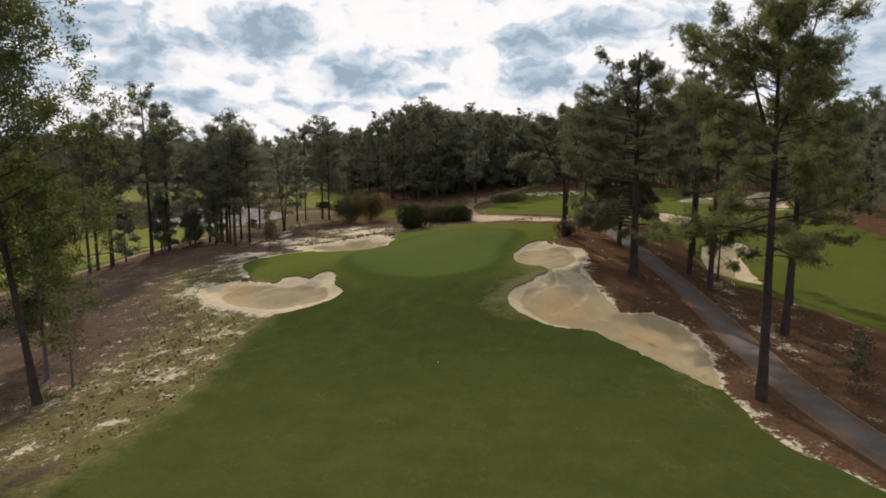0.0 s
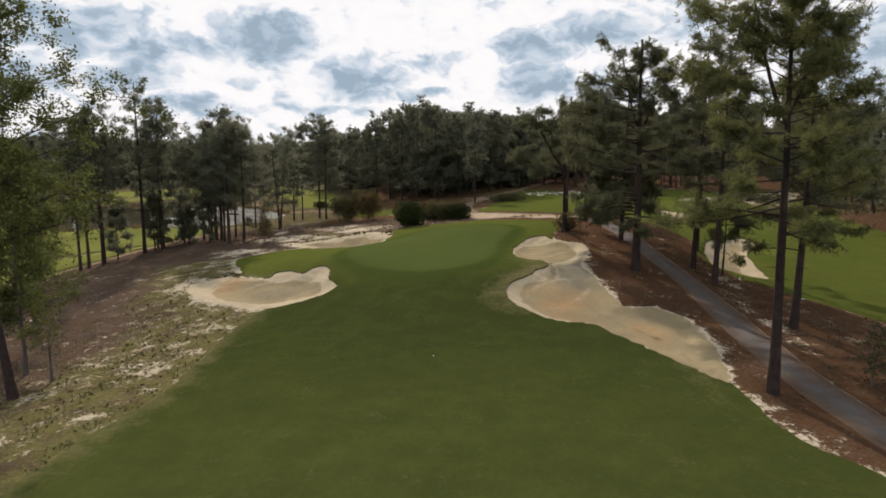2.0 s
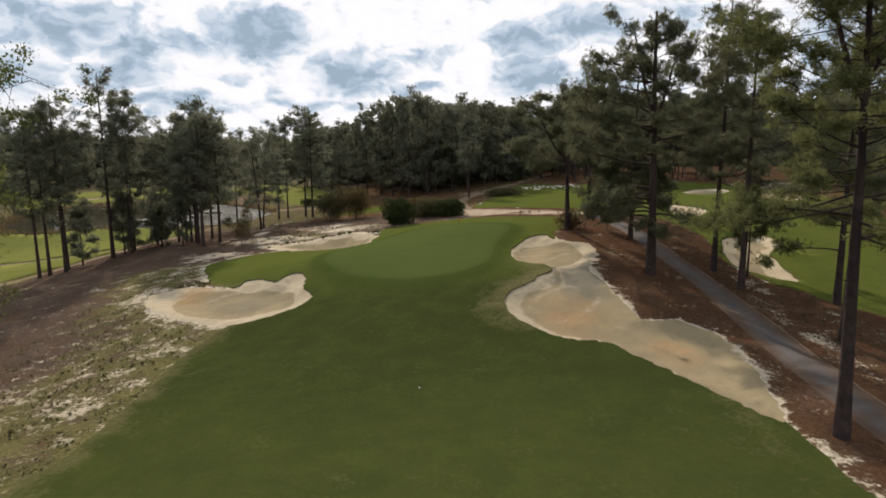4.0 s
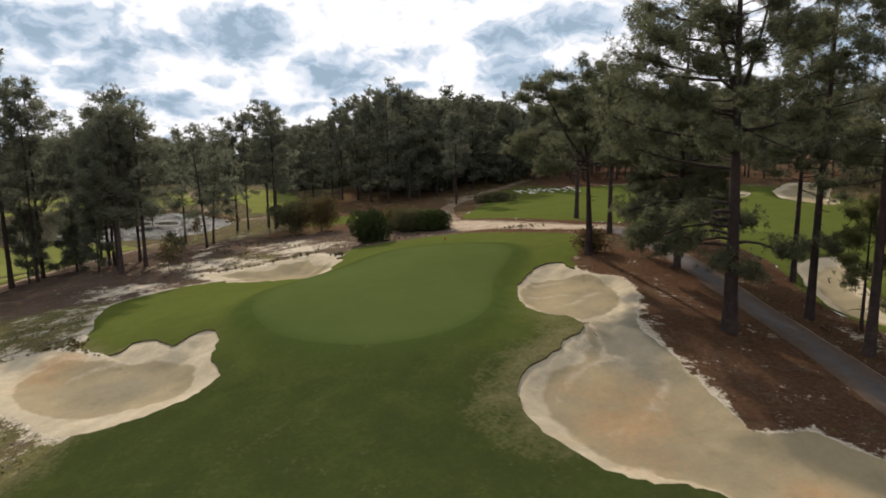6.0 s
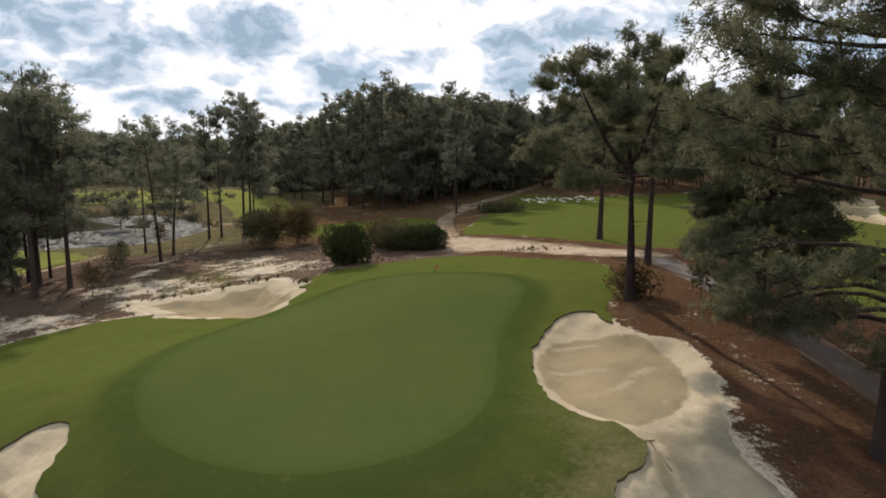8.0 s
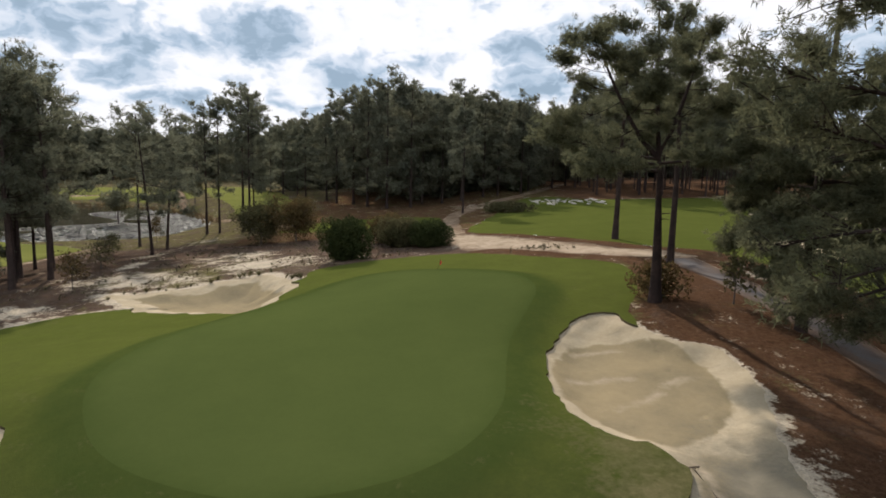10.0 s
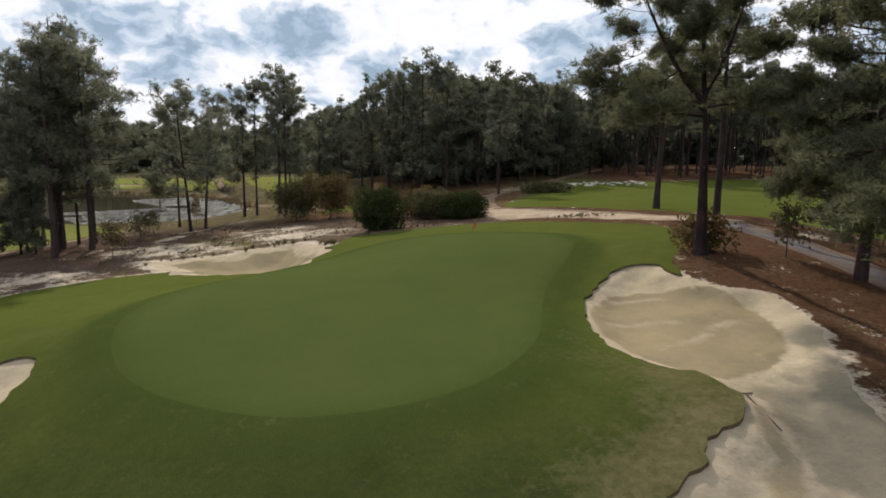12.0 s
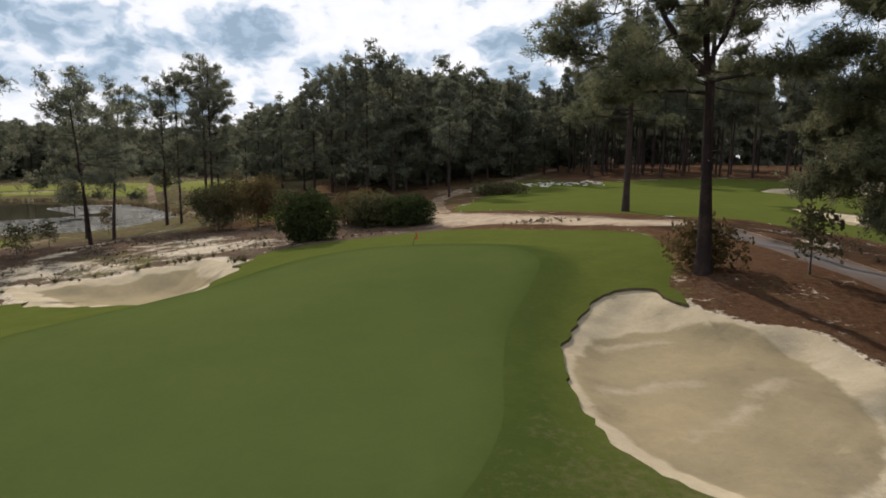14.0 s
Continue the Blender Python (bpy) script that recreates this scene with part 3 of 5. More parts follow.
ZI = {z[0]: i for i, z in enumerate(ZONES)}
# sandy places of the rough: x, y, radii, strength
SANDY = np.array([
    (-16.6, 29.6, 2.2, 1.1, 0.66), (-18.6, 26.9, 1.4, 0.8, 0.66), (-17.6, 38.5, 1.9, 6, 0.44), (-23.0, 41, 3.0, 3.0, 0.46), (-25.6, 60.5, 3.2, 3.6, 0.8), (-22, 64, 2.4, 2.2, 0.7),
    (-27, 72, 2.6, 9, 0.42), (-22, 89.5, 9, 4.5, 0.66), (-13, 94, 9, 6, 0.60), (-27, 80, 5.5, 4, 0.72), (-5, 94, 6, 1.6, 0.45), 
    (17.6, 40, 0.8, 5, 0.45), (23.4, 45, 1.2, 12, 0.42), (25.6, 56, 1.5, 5, 0.5), (23.4, 80, 1.6, 6, 0.5)])
SANDY = np.concatenate([SANDY, [(11.5, 71.0, 2.2, 0.7, 0.2), (8, 95.5, 5, 3, 0.55), (26, 157, 8, 7, 0.5), (-26, 97, 1.3, 6, 0.75), (-28.5, 107, 1.3, 7, 0.75), (-29.5, 121, 1.4, 9, 0.7), (-17, 99, 6, 5, 0.6), (8, 150, 5, 9, 0.5), (-20, 29, 3, 2, 0.3), (-16.6, 41, 1.1, 4, 0.50), (-17.9, 46, 1.4, 3, 0.50), (-20.2, 51, 1.8, 3, 0.48)]])
SANDY = np.concatenate([SANDY, [(-71.6, 249, 8, 5, 0.9), (41, 162.6, 13, 1.3, 0.62), (56, 167, 7, 1.4, 0.5), (-81, 230, 5, 12, 0.85), (-67.5, 197, 3, 6, 0.8), (-91, 217, 9, 5, 0.8)]])


# swaths drawn across the sand: from, to, bow
RAKED = [(8.5, 66.0, 10.6, 66.2, 0.1), (7.7, 63.0, 10.3, 63.3, 0.12), (8.7, 60.6, 10.0, 61.2, -0.1), (10.0, 61.2, 11.3, 62.6, -0.15), (11.3, 62.6, 12.8, 63.0, 0.2), (10.0, 56.6, 9.8, 52.6, 0.2), (7.0, 49.5, 10.5, 52.8, 0.6), (8.5, 47.0, 12.0, 50.5, -0.4), (-18.5, 56.5, -13.0, 57.5, 0.5)]


def pond_blend(P, z):
    d = edge_dist(P, ZONES[ZI["pond"]][1])
    d[inside(P, ZONES[ZI["pond"]][1])] = 0
    return z + (POND_Z + 0.12 - z) * (1 - sstep(0, 9, d))


def build_land():
    from mathutils.geometry import delaunay_2d_cdt
    pts, edges = [], []
    for name, S, *_ in ZONES:
        k = len(pts)
        pts += [tuple(p) for p in S]
        edges += [(k + i, k + (i + 1) % len(S)) for i in range(len(S))]

    def grid(x0, x1, y0, y1, s):
        X, Y = np.meshgrid(np.arange(x0, x1, s), np.arange(y0, y1, s))
        P = np.stack([X.ravel(), Y.ravel()], 1)
        return P + rng.uniform(-0.3, 0.3, P.shape) * s

    near = grid(-34, 31, 10, 108, 0.8)
    mid = grid(-110, 112, -40, 235, 3.2)
    mid = mid[~((mid[:, 0] > -34) & (mid[:, 0] < 31) & (mid[:, 1] > 10) & (mid[:, 1] < 108))]
    far = []
    for r in np.geomspace(270, 2600, 12):
        a = np.linspace(0, 2 * np.pi, 40, endpoint=False) + r
        far.append(np.stack([np.cos(a) * r, 110 + np.sin(a) * r], 1))
    groups = [near, mid, np.concatenate(far)]
    for name, S, kind, *_ in ZONES[:5]:
        g = grid(*(v for i in (0, 1) for v in (S[:, i].min(), S[:, i].max())), 0.38)
        groups.append(g[inside(g, S)])
    P = np.concatenate([np.array(pts)] + groups)
    co, _, tri, *_ = delaunay_2d_cdt([Vector(p) for p in P], edges, [], 0, 1e-5, False)
    P = np.array([(v.x, v.y) for v in co])
    T = np.array(tri)
    C = P[T].mean(1)
    zone = np.full(len(T), -1)
    for i in range(len(ZONES) - 1, -1, -1):
        zone[inside(C, ZONES[i][1])] = i
    # slivers cut off a surface by its neighbours belong to the ground
    for i, (name, S, kind, *_) in enumerate(ZONES):
        own = np.flatnonzero(zone == i)
        if kind not in ("turf", "track") or not len(own):
            continue
        mark = np.arange(len(P))
        while True:
            low_mark = mark[T[own]].min(1)
            before = mark.copy()
            for c in range(3):
                np.minimum.at(mark, T[own][:, c], low_mark)
            if (mark == before).all():
                break
        piece = mark[T[own][:, 0]]
        ids, size = np.unique(piece, return_counts=True)
        zone[own[np.isin(piece, ids[size < 12])]] = -1
    base = height(P[:, 0], P[:, 1])
    rough = np.array([noise.fractal(Vector((x * 0.35, y * 0.35, 0)), 1.0, 2.0, 4) for x, y in P])
    dg, df = edge_dist(P, ZONES[ZI["putting_green"]][1]), edge_dist(P, ZONES[ZI["fairway"]][1])
    in_green, in_fw = inside(P, ZONES[ZI["putting_green"]][1]), inside(P, ZONES[ZI["fairway"]][1])
    # the green stands a little proud of its surround
    base = base + 0.28 * np.where(in_green, 1.0, 1 - sstep(0, 2.2, dg))
    ground = pond_blend(P, base + 0.09 * rough * sstep(0, 1.5, df))
    zs, atts = {-1: ground}, {}
    for i, (name, S, kind, num, face) in enumerate(ZONES):
        if kind == "sand":
            d = edge_dist(P, S)
            lip = np.where(in_fw | (i > 2), 0.10, 0.02)
            if num[0] == "follow":
                low = base - lip - num[1]
            else:
                low = np.minimum(base - 0.3, num[1] + num[2] * (base - num[1]))
            top = base - lip if i > 2 else np.where(in_fw, base - lip, ground)
            z = top + (low - top) * sstep(0, face, d)
            folds = np.array([noise.noise(Vector((x * 1.5, y * 1.5, 3.0))) for x, y in P]) if i < 3 else rough
            zs[i] = z + 0.06 * rough * sstep(0.2, 1, d) + 0.085 * folds * sstep(0, 0.35, d) * (1 - sstep(0.8 * face, 1.3 * face, d))
            # the raked floor: an oval in the left bunker, up to the worn bank elsewhere
            if i == 1:
                basin = spline(BASIN, True, 0.5)
                fl = sstep(-0.3, 0.3, edge_dist(P, basin) * np.where(inside(P, basin), 1, -1) + 0.1 * rough)
            else:
                edge = np.where((i == 0) & (P[:, 1] < 56) & (P[:, 0] > 9.5), 0.8, 0.0) + np.where((i == 0) & (P[:, 0] > 11.5), 0.25, 0.0) + (0.2 if i == 0 else 0.0)
                fl = sstep(0.7, 1.7, d + 0.45 * rough + edge)
                if i == 0:
                    bowl = spline(BOWL, True, 0.5)
                    far_in = edge_dist(P, bowl) * np.where(inside(P, bowl), 1, -1)
                    high = sstep(56.6, 58.2, P[:, 1])
                    fl = fl * (1 - high) + high * sstep(-0.25, 0.25, far_in + 0.12 * rough)
            rake = np.zeros(len(P))
            for x0, y0, x1, y1, bow in RAKED:
                t_ = np.clip(((P[:, 0] - x0) * (x1 - x0) + (P[:, 1] - y0) * (y1 - y0)) / ((x1 - x0) ** 2 + (y1 - y0) ** 2), 0, 1)
                b_ = bow * 4 * t_ * (1 - t_)
                n_ = math.hypot(x1 - x0, y1 - y0)
                rake = np.maximum(rake, 0.62 * np.exp(-(np.hypot(P[:, 0] - x0 - t_ * (x1 - x0) + b_ * (y1 - y0) / n_, P[:, 1] - y0 - t_ * (y1 - y0) - b_ * (x1 - x0) / n_) / 0.22) ** 2))
            rust = 0.66 * np.exp(-((P[:, 0] + 20.6) / 2.2) ** 2 - ((P[:, 1] - 58.8) / 2.4) ** 2) + 0.66 * np.exp(-((P[:, 0] - 9.5) / 3) ** 2 - ((P[:, 1] - 48) / 4) ** 2) + 0.6 * np.exp(-((P[:, 0] - 14.6) / 2) ** 2 - ((P[:, 1] - 42.5) / 2.5) ** 2) + 0.22 * np.exp(-((P[:, 0] + 17.5) / 4) ** 2 - ((P[:, 1] - 56.5) / 2.5) ** 2)
            atts[i] = {"floor": fl * 1.0, "rust": rust - 0.1, "rake": rake - 0.05, "damp": (1.25 * np.exp(-((P[:, 0] - 11.4) / 2.2) ** 2 - ((P[:, 1] - 54.2) / 4.4) ** 2) if i == 0 else 0.62 * np.exp(-((P[:, 0] + 14.5) / 4.5) ** 2 - ((P[:, 1] - 54.6) / 2.6) ** 2)) - 0.15}
        elif kind == "water":
            zs[i] = np.full(len(P), POND_Z)
        elif kind == "path":
            zs[i] = ground - 0.02
            atts[i] = {"straw": 1.12 - 0.98 * np.minimum(edge_dist(P, S), 0.95)}
        elif kind == "track":
            zs[i] = ground - 0.03
            atts[i] = {"straw": 0.78 - 0.42 * edge_dist(P, S)}
        else:
            zs[i] = pond_blend(P, base) if i >= ZI["pond"] else base
            coll = 1 - sstep(0.9, 2.0, dg)
            br = edge_dist(P, ZONES[0][1])
            worn = 0.66 * (1 - sstep(0.3, 3.2, br)) * sstep(43, 47, P[:, 1]) * (1 - sstep(55, 63, P[:, 1])) + 0.60 * (1 - sstep(0, 2.0, df)) * (P[:, 0] < 0) * (P[:, 1] < 62)
            worn = worn + 0.35 * np.exp(-((P[:, 0] - 14.5) / 1.2) ** 2 - ((P[:, 1] - 33) / 4) ** 2)
            apron = sstep(50, 64, P[:, 1]) * 0.9 if i == ZI["fairway"] else np.full(len(P), 0.95)
            if i == ZI["putting_green"]:
                coll = 0.1 + 0.75 * (1 - sstep(-0.1, 0.9, dg))
            atts[i] = {"collar": coll * 1.0 - 0.1, "worn": worn - 0.1, "apron": apron, "lush": 0.95 * sstep(27, 42, P[:, 1]) * (1 - sstep(52, 60, P[:, 1])) + 0.25 * sstep(2, 14, P[:, 0]) * (P[:, 1] < 30)}
    west = (P[:, 0] < 3) & (P[:, 1] < 75)
    sand = np.full(len(P), -0.3)
    for x, y, rx, ry, w in SANDY:
        sand = np.maximum(sand, -0.3 + (w + 0.3) * np.exp(-(((P[:, 0] - x) / rx) ** 2 + ((P[:, 1] - y) / ry) ** 2) ** 1.0))
    grass = np.where(west, np.where(df < 1.2, 0.95, 0.76) * (1 - sstep(6.0, 14.0, df)), 0.5 * (1 - sstep(0, 1.5, df))) - 0.1
    grass = np.maximum(grass, 0.5 * np.exp(-((P[:, 0] + 17) / 9) ** 2 - ((P[:, 1] - 90) / 9) ** 2))
    grass = np.maximum(grass, 0.54 * (P[:, 1] > 118) * (P[:, 0] < -24) + 0.45 * (P[:, 1] > 112) * (P[:, 0] >= 9) * ((P[:, 0] < 28) | (P[:, 1] < 158)) + 0.26 * (P[:, 1] > 112) * (P[:, 0] >= -24) * (P[:, 0] < 9))
    sand = sand - 0.75 * sstep(13.5, 15, P[:, 0]) * (1 - sstep(21, 23, P[:, 0])) * (1 - sstep(66, 70, P[:, 1])) * (P[:, 1] > 48)
    # sand thrown out round the bunkers, and flecks of it all over the western rough
    for i in range(3):
        sand = np.maximum(sand, 0.85 * (1 - sstep(0.0, (0.22, 1.0, 1.6)[i], edge_dist(P, ZONES[i][1]))))
    sand = np.maximum(sand, np.where(west, 0.21 * (1 - sstep(7, 15, df)) * sstep(22, 36, P[:, 1]), -0.3))
    sand = np.maximum(sand, 0.50 * (1 - sstep(0.15, 0.8, df)) * (P[:, 0] > 10) * (P[:, 1] < 33.5))
    sand = np.maximum(sand, 0.62 * (1 - sstep(0.1, 1.6, df)) * (P[:, 0] < -17) * (P[:, 1] > 62))
    atts[-1] = {"sand": sand, "grass": grass, "needles": np.where((P[:, 0] > 5) | ((P[:, 1] > 112) & (P[:, 0] > -24)), 0.85, 0.30) * ((P[:, 1] < 120) | (P[:, 0] > -24))}
    # faces that stand where two surfaces meet at different heights
    owner = {}
    lips = {}
    for t, (tr, zn) in enumerate(zip(T.tolist(), zone.tolist())):
        for a, b in ((tr[0], tr[1]), (tr[1], tr[2]), (tr[2], tr[0])):
            o = owner.pop((b, a), None)
            if o is None:
                owner[(a, b)] = zn
            elif o != zn:
                za, zb = (zs[zn][a] + zs[zn][b]) / 2, (zs[o][a] + zs[o][b]) / 2
                if abs(za - zb) > 0.004:
                    if za > zb:
                        lips.setdefault(zn, []).append((b, a, o))
                    else:
                        lips.setdefault(o, []).append((a, b, zn))
    mats = {"sand": M_SAND, "green": M_GREEN, "turf": M_FAIRWAY, "path": M_PATH, "track": M_TRACK, "water": M_WATER}
    made = {}
    for i in range(-1, len(ZONES)):
        F = T[zone == i]
        if not len(F):
            continue
        used, inv = np.unique(F, return_inverse=True)
        V = np.column_stack([P[used], zs[i][used]])
        F = inv.reshape(-1, 3)
        lookup = {g: k for k, g in enumerate(used.tolist())}
        at = {k: a[used] for k, a in atts.get(i, {}).items()}
        extra, EF = [], []
        n = len(V)
        met = {}
        for a, b, lower in lips.get(i, []):
            ring = []
            for g, owner_z, drop in ((a, i, 0.0), (b, i, 0.0), (a, lower, 0.05), (b, lower, 0.05)):
                if (g, owner_z) not in met and owner_z == i and i > ZI["pond"]:
                    met[(g, owner_z)] = lookup[g]
                if (g, owner_z) not in met:
                    met[(g, owner_z)] = n + len(extra)
                    extra.append((*P[g], zs[owner_z][g] - drop))
                ring.append(met[(g, owner_z)])
            EF += [(ring[0], ring[1], ring[2]), (ring[1], ring[3], ring[2])]
        split = len(F)
        if extra:
            V, F = np.concatenate([V, extra]), np.concatenate([F, EF])
            at = {k: np.concatenate([a, np.full(len(extra), 0.9 if k == "sand" else 0.0)]) for k, a in at.items()}
        name = "ground" if i < 0 else ZONES[i][0]
        m = M_GROUND if i < 0 else M_SUNLIT_TURF if name in ("fairway_left", "fairway_far", "bank_far") else mats[ZONES[i][2]]
        made[name] = new(name, mesh_of(name, V, F, m, True, at, M_LIP if extra and i >= 0 else None, split))
    return made


land = build_land()
for nm, lab, cat in [
        ("ground", "brown pine straw and sandy rough ground", "ground"), ("fairway", "dark green mown fairway turf with worn edges", "grass"),
        ("putting_green", "pale smooth mown putting green", "putting green"), ("bunker_right", "long tan sand bunker beside the green", "sand bunker"),
        ("bunker_left", "rounded sand bunker with rusty orange floor", "sand bunker"), ("bunker_back", "pale sand bunker behind the green", "sand bunker"),
        ("bunker_path", "sand bunker beside the cart path", "sand bunker"), ("bunker_far", "small distant sand bunker on the fairway", "sand bunker"),
        ("bunker_woods", "distant sand bunker before the woods", "sand bunker"), ("bunker_mid", "distant sand bunker on the far fairway", "sand bunker"),
        ("cart_path", "grey asphalt cart path through the pines", "path"), ("road_sand", "pale sandy road behind the green", "sand road"),
        ("track_north", "sandy track running towards the far woods", "track"), ("track_west", "sandy track along the lower fairway", "track"),
        ("track_far", "narrow pale track across the grass", "track"),
        ("track_bank", "bare pale sand along the far bank", "sand"),
        ("track_pond", "sandy track round the pond", "track"),
        ("pond", "still pond with lily pads reflecting sky", "pond"), ("fairway_right", "green mown fairway beyond the cart path", "grass"),
        ("fairway_left", "green mown fairway below the bank", "grass"), ("fairway_far", "bright distant fairway beyond the pond", "grass"),
        ("bank_far", "grassy far bank of the pond", "grass"), ("hollow", "grassy hollow before the woods", "grass")]:
    if nm in land:
        tagged(land[nm], lab, cat, kind="structure")


# ---- trees ----
def limb_line(rng, start, az, el, L, curl, n=5):
    """A limb as a bent line: azimuth and elevation in radians, curl turns it upwards (or down) towards the tip."""
    p, out = np.array(start, float), [np.array(start, float)]
    for i in range(n - 1):
        e_ = el + curl * i / (n - 1)
        a_ = az + rng.normal(0, 0.12)
        p = p + L / (n - 1) * np.array([math.cos(a_) * math.cos(e_), math.sin(a_) * math.cos(e_), math.sin(e_)])
        out.append(p)
    return np.array(out)


def pine_arrays(seed, h, girth, crown, radius, limbs=34, twigs=6, tufts=8, count=8, length=0.36, width=0.085, clump=0.55, lean=(0, 0), forks=(), low=(), top_flat=0.35, sides=8, bare=6, loose=0.12, fork_limbs=12, fork_crown=0.38):
    """A pine: stem, limbs and needles as arrays. crown: where the crown begins, as a share of the height; forks: (height share, azimuth, spread, share
    of the height) of further stems; low: (height, azimuth, length, droop) of big low limbs."""
    rng = np.random.default_rng(seed)
    n = 11
    s = np.linspace(0, 1, n)
    wob = np.cumsum(rng.normal(0, 0.010 * h / n, (n, 2)), 0) * s[:, None] * 2.0
    stem = np.column_stack([lean[0] * s ** 1.3 + wob[:, 0], lean[1] * s ** 1.3 + wob[:, 1], h * s])
    r = girth / 2 * (1 - 0.80 * s ** 0.9)
    r[0] *= 1.18
    stems, n_own = [(stem, r, crown, radius)], [limbs]
    for share, az, spread, tall, *own in forks:
        p0 = np.array([np.interp(share, s, stem[:, k]) for k in range(3)])
        t = np.linspace(0, 1, 6)
        line = p0 + np.column_stack([math.cos(az) * spread * t ** 0.8, math.sin(az) * spread * t ** 0.8, (tall * h - p0[2]) * t ** 1.1])
        r0 = max(0.13, float(np.interp(share, s, r)) * 0.78)
        stems.append((line, r0 * (1 - 0.75 * t), own[0] if own else fork_crown, own[2] if own else max(radius * 0.85, 3.4)))
        n_own.append(own[1] if own else fork_limbs)
    wood, boughs, centres, leans = [], [], [], []
    for j, (line, rr, cb, rad) in enumerate(stems):
        wood.append(tube(np.vstack([line[:1] - [[0, 0, 0.25]], line]) if j == 0 else line, np.r_[rr[0] * 1.15, rr] if j == 0 else rr, sides))
        q = np.linspace(0, 1, len(line))
        m = n_own[j]
        for i in range(m):
            u = ((i + rng.uniform(0.1, 0.9)) / m) ** 0.85
            at = cb + (0.95 - cb) * u
            p0 = np.array([np.interp(at, q, line[:, k]) for k in range(3)])
            shape = (0.64 + 0.36 * math.sin(math.pi * min(1, u * 0.9 + 0.22))) * (1 - (1 - top_flat) * max(0, (u - 0.6) / 0.4) ** 1.5)
            az = i * 2.39996 + rng.normal(0, 0.5)
            L = rad * shape * rng.uniform(0.40, 1.2) * (1 + 0.22 * math.sin(az + seed + 3 * u))
            el_ = -0.22 + 0.80 * u + rng.normal(0, 0.24)
            boughs.append((p0, az, el_, L, rng.uniform(0.1, 0.6), float(np.interp(at, q, rr)) * 0.32, 1.0))
        if j == 0:
            for i in range(bare):
                at = cb * rng.uniform(0.55, 0.98)
                p0 = np.array([np.interp(at, q, line[:, k]) for k in range(3)])
                wood.append(tube(limb_line(rng, p0, rng.uniform(0, 6.28), rng.uniform(-0.3, 0.2), rng.uniform(0.2, 0.9), -0.3, 4), np.array([0.032, 0.024, 0.015, 0.007]), 4))
    for z, az, L, droop, *thick in low:
        p0 = np.array([np.interp(z / h, s, stem[:, k]) for k in range(3)])
        boughs.append((p0, az, 0.12, L, droop, girth * 0.13, thick[0] if thick else 1.5))
    limb_w = []
    for p0, az, el_, L, curl, r0, dense in boughs:
        line = limb_line(rng, p0, az, el_, L, curl)
        t = np.linspace(0, 1, len(line))
        limb_w.append(tube(line, np.maximum(0.014, r0 * (1 - 0.85 * t)), 4 if count < 7 else 5))
        k_t = max(3, int(twigs * dense * (0.45 + 0.65 * L / radius)))
        for k in range(k_t):
            at = 1.0 - 0.54 * rng.random() ** 1.2 if k else 1.0
            p1 = np.array([np.interp(at, t, line[:, c]) for c in range(3)])
            a2 = az + rng.choice((-1, 1)) * rng.uniform(0.25, 1.25)
            l2 = L * rng.uniform(0.12, 0.36) * (1.2 - 0.5 * at) if k else 0.25
            p2 = p1 + np.array([math.cos(a2) * l2, math.sin(a2) * l2, rng.uniform(-0.25, 0.75) * l2 + 0.05])
            if k and count >= 7:
                limb_w.append(tube(np.array([p1, (p1 + p2) / 2 + [0, 0, 0.04], p2]), np.array([0.026, 0.018, 0.009]), 3))
            # each twig carries one or two round brushes of needle tufts
            for at2 in ((1.0, 0.45) if rng.random() < 0.55 else (1.0,)):
                size = clump * rng.uniform(0.5, 1.25) * (0.75 + 0.25 * at2)
                nt = max(3, int(tufts * rng.uniform(0.7, 1.3)))
                off = rng.normal(size=(nt, 3)) * size * [0.55, 0.55, 0.42]
                centres.append(p1 + (p2 - p1) * at2 + off)
                leans.append(unit(off + [math.cos(a2) * 0.15 * size, math.sin(a2) * 0.15 * size, 0.3 * size]))
    C, D = np.concatenate(centres), np.concatenate(leans)
    return join(*wood), join(*limb_w), blades(rng, C, D, count, length, width, 0.9, loose)


def pine(x, y, seed, h, girth, crown, radius, label, group="pines on the course", needles=None, **kw):
    """A pine tree with its trunk, branches and crown."""
    w, b, c = pine_arrays(seed, h, girth, crown, radius, **kw)
    ob = new("pine_tree")
    ob.location = (x, y, ground_z(x, y) - 0.05)
    part("trunk", mesh_of("trunk", *join(w, b), M_BARK, True), ob)
    part("crown", mesh_of("crown", *c, needles or M_NEEDLE), ob)
    return tagged(ob, label, "pine tree", group)


NEAR = dict(limbs=42, twigs=10, tufts=7, count=14, length=0.21, width=0.040, clump=0.48, top_flat=0.85, loose=0.07)
TALL = "tall pine with bare reddish brown trunk and dark crown"
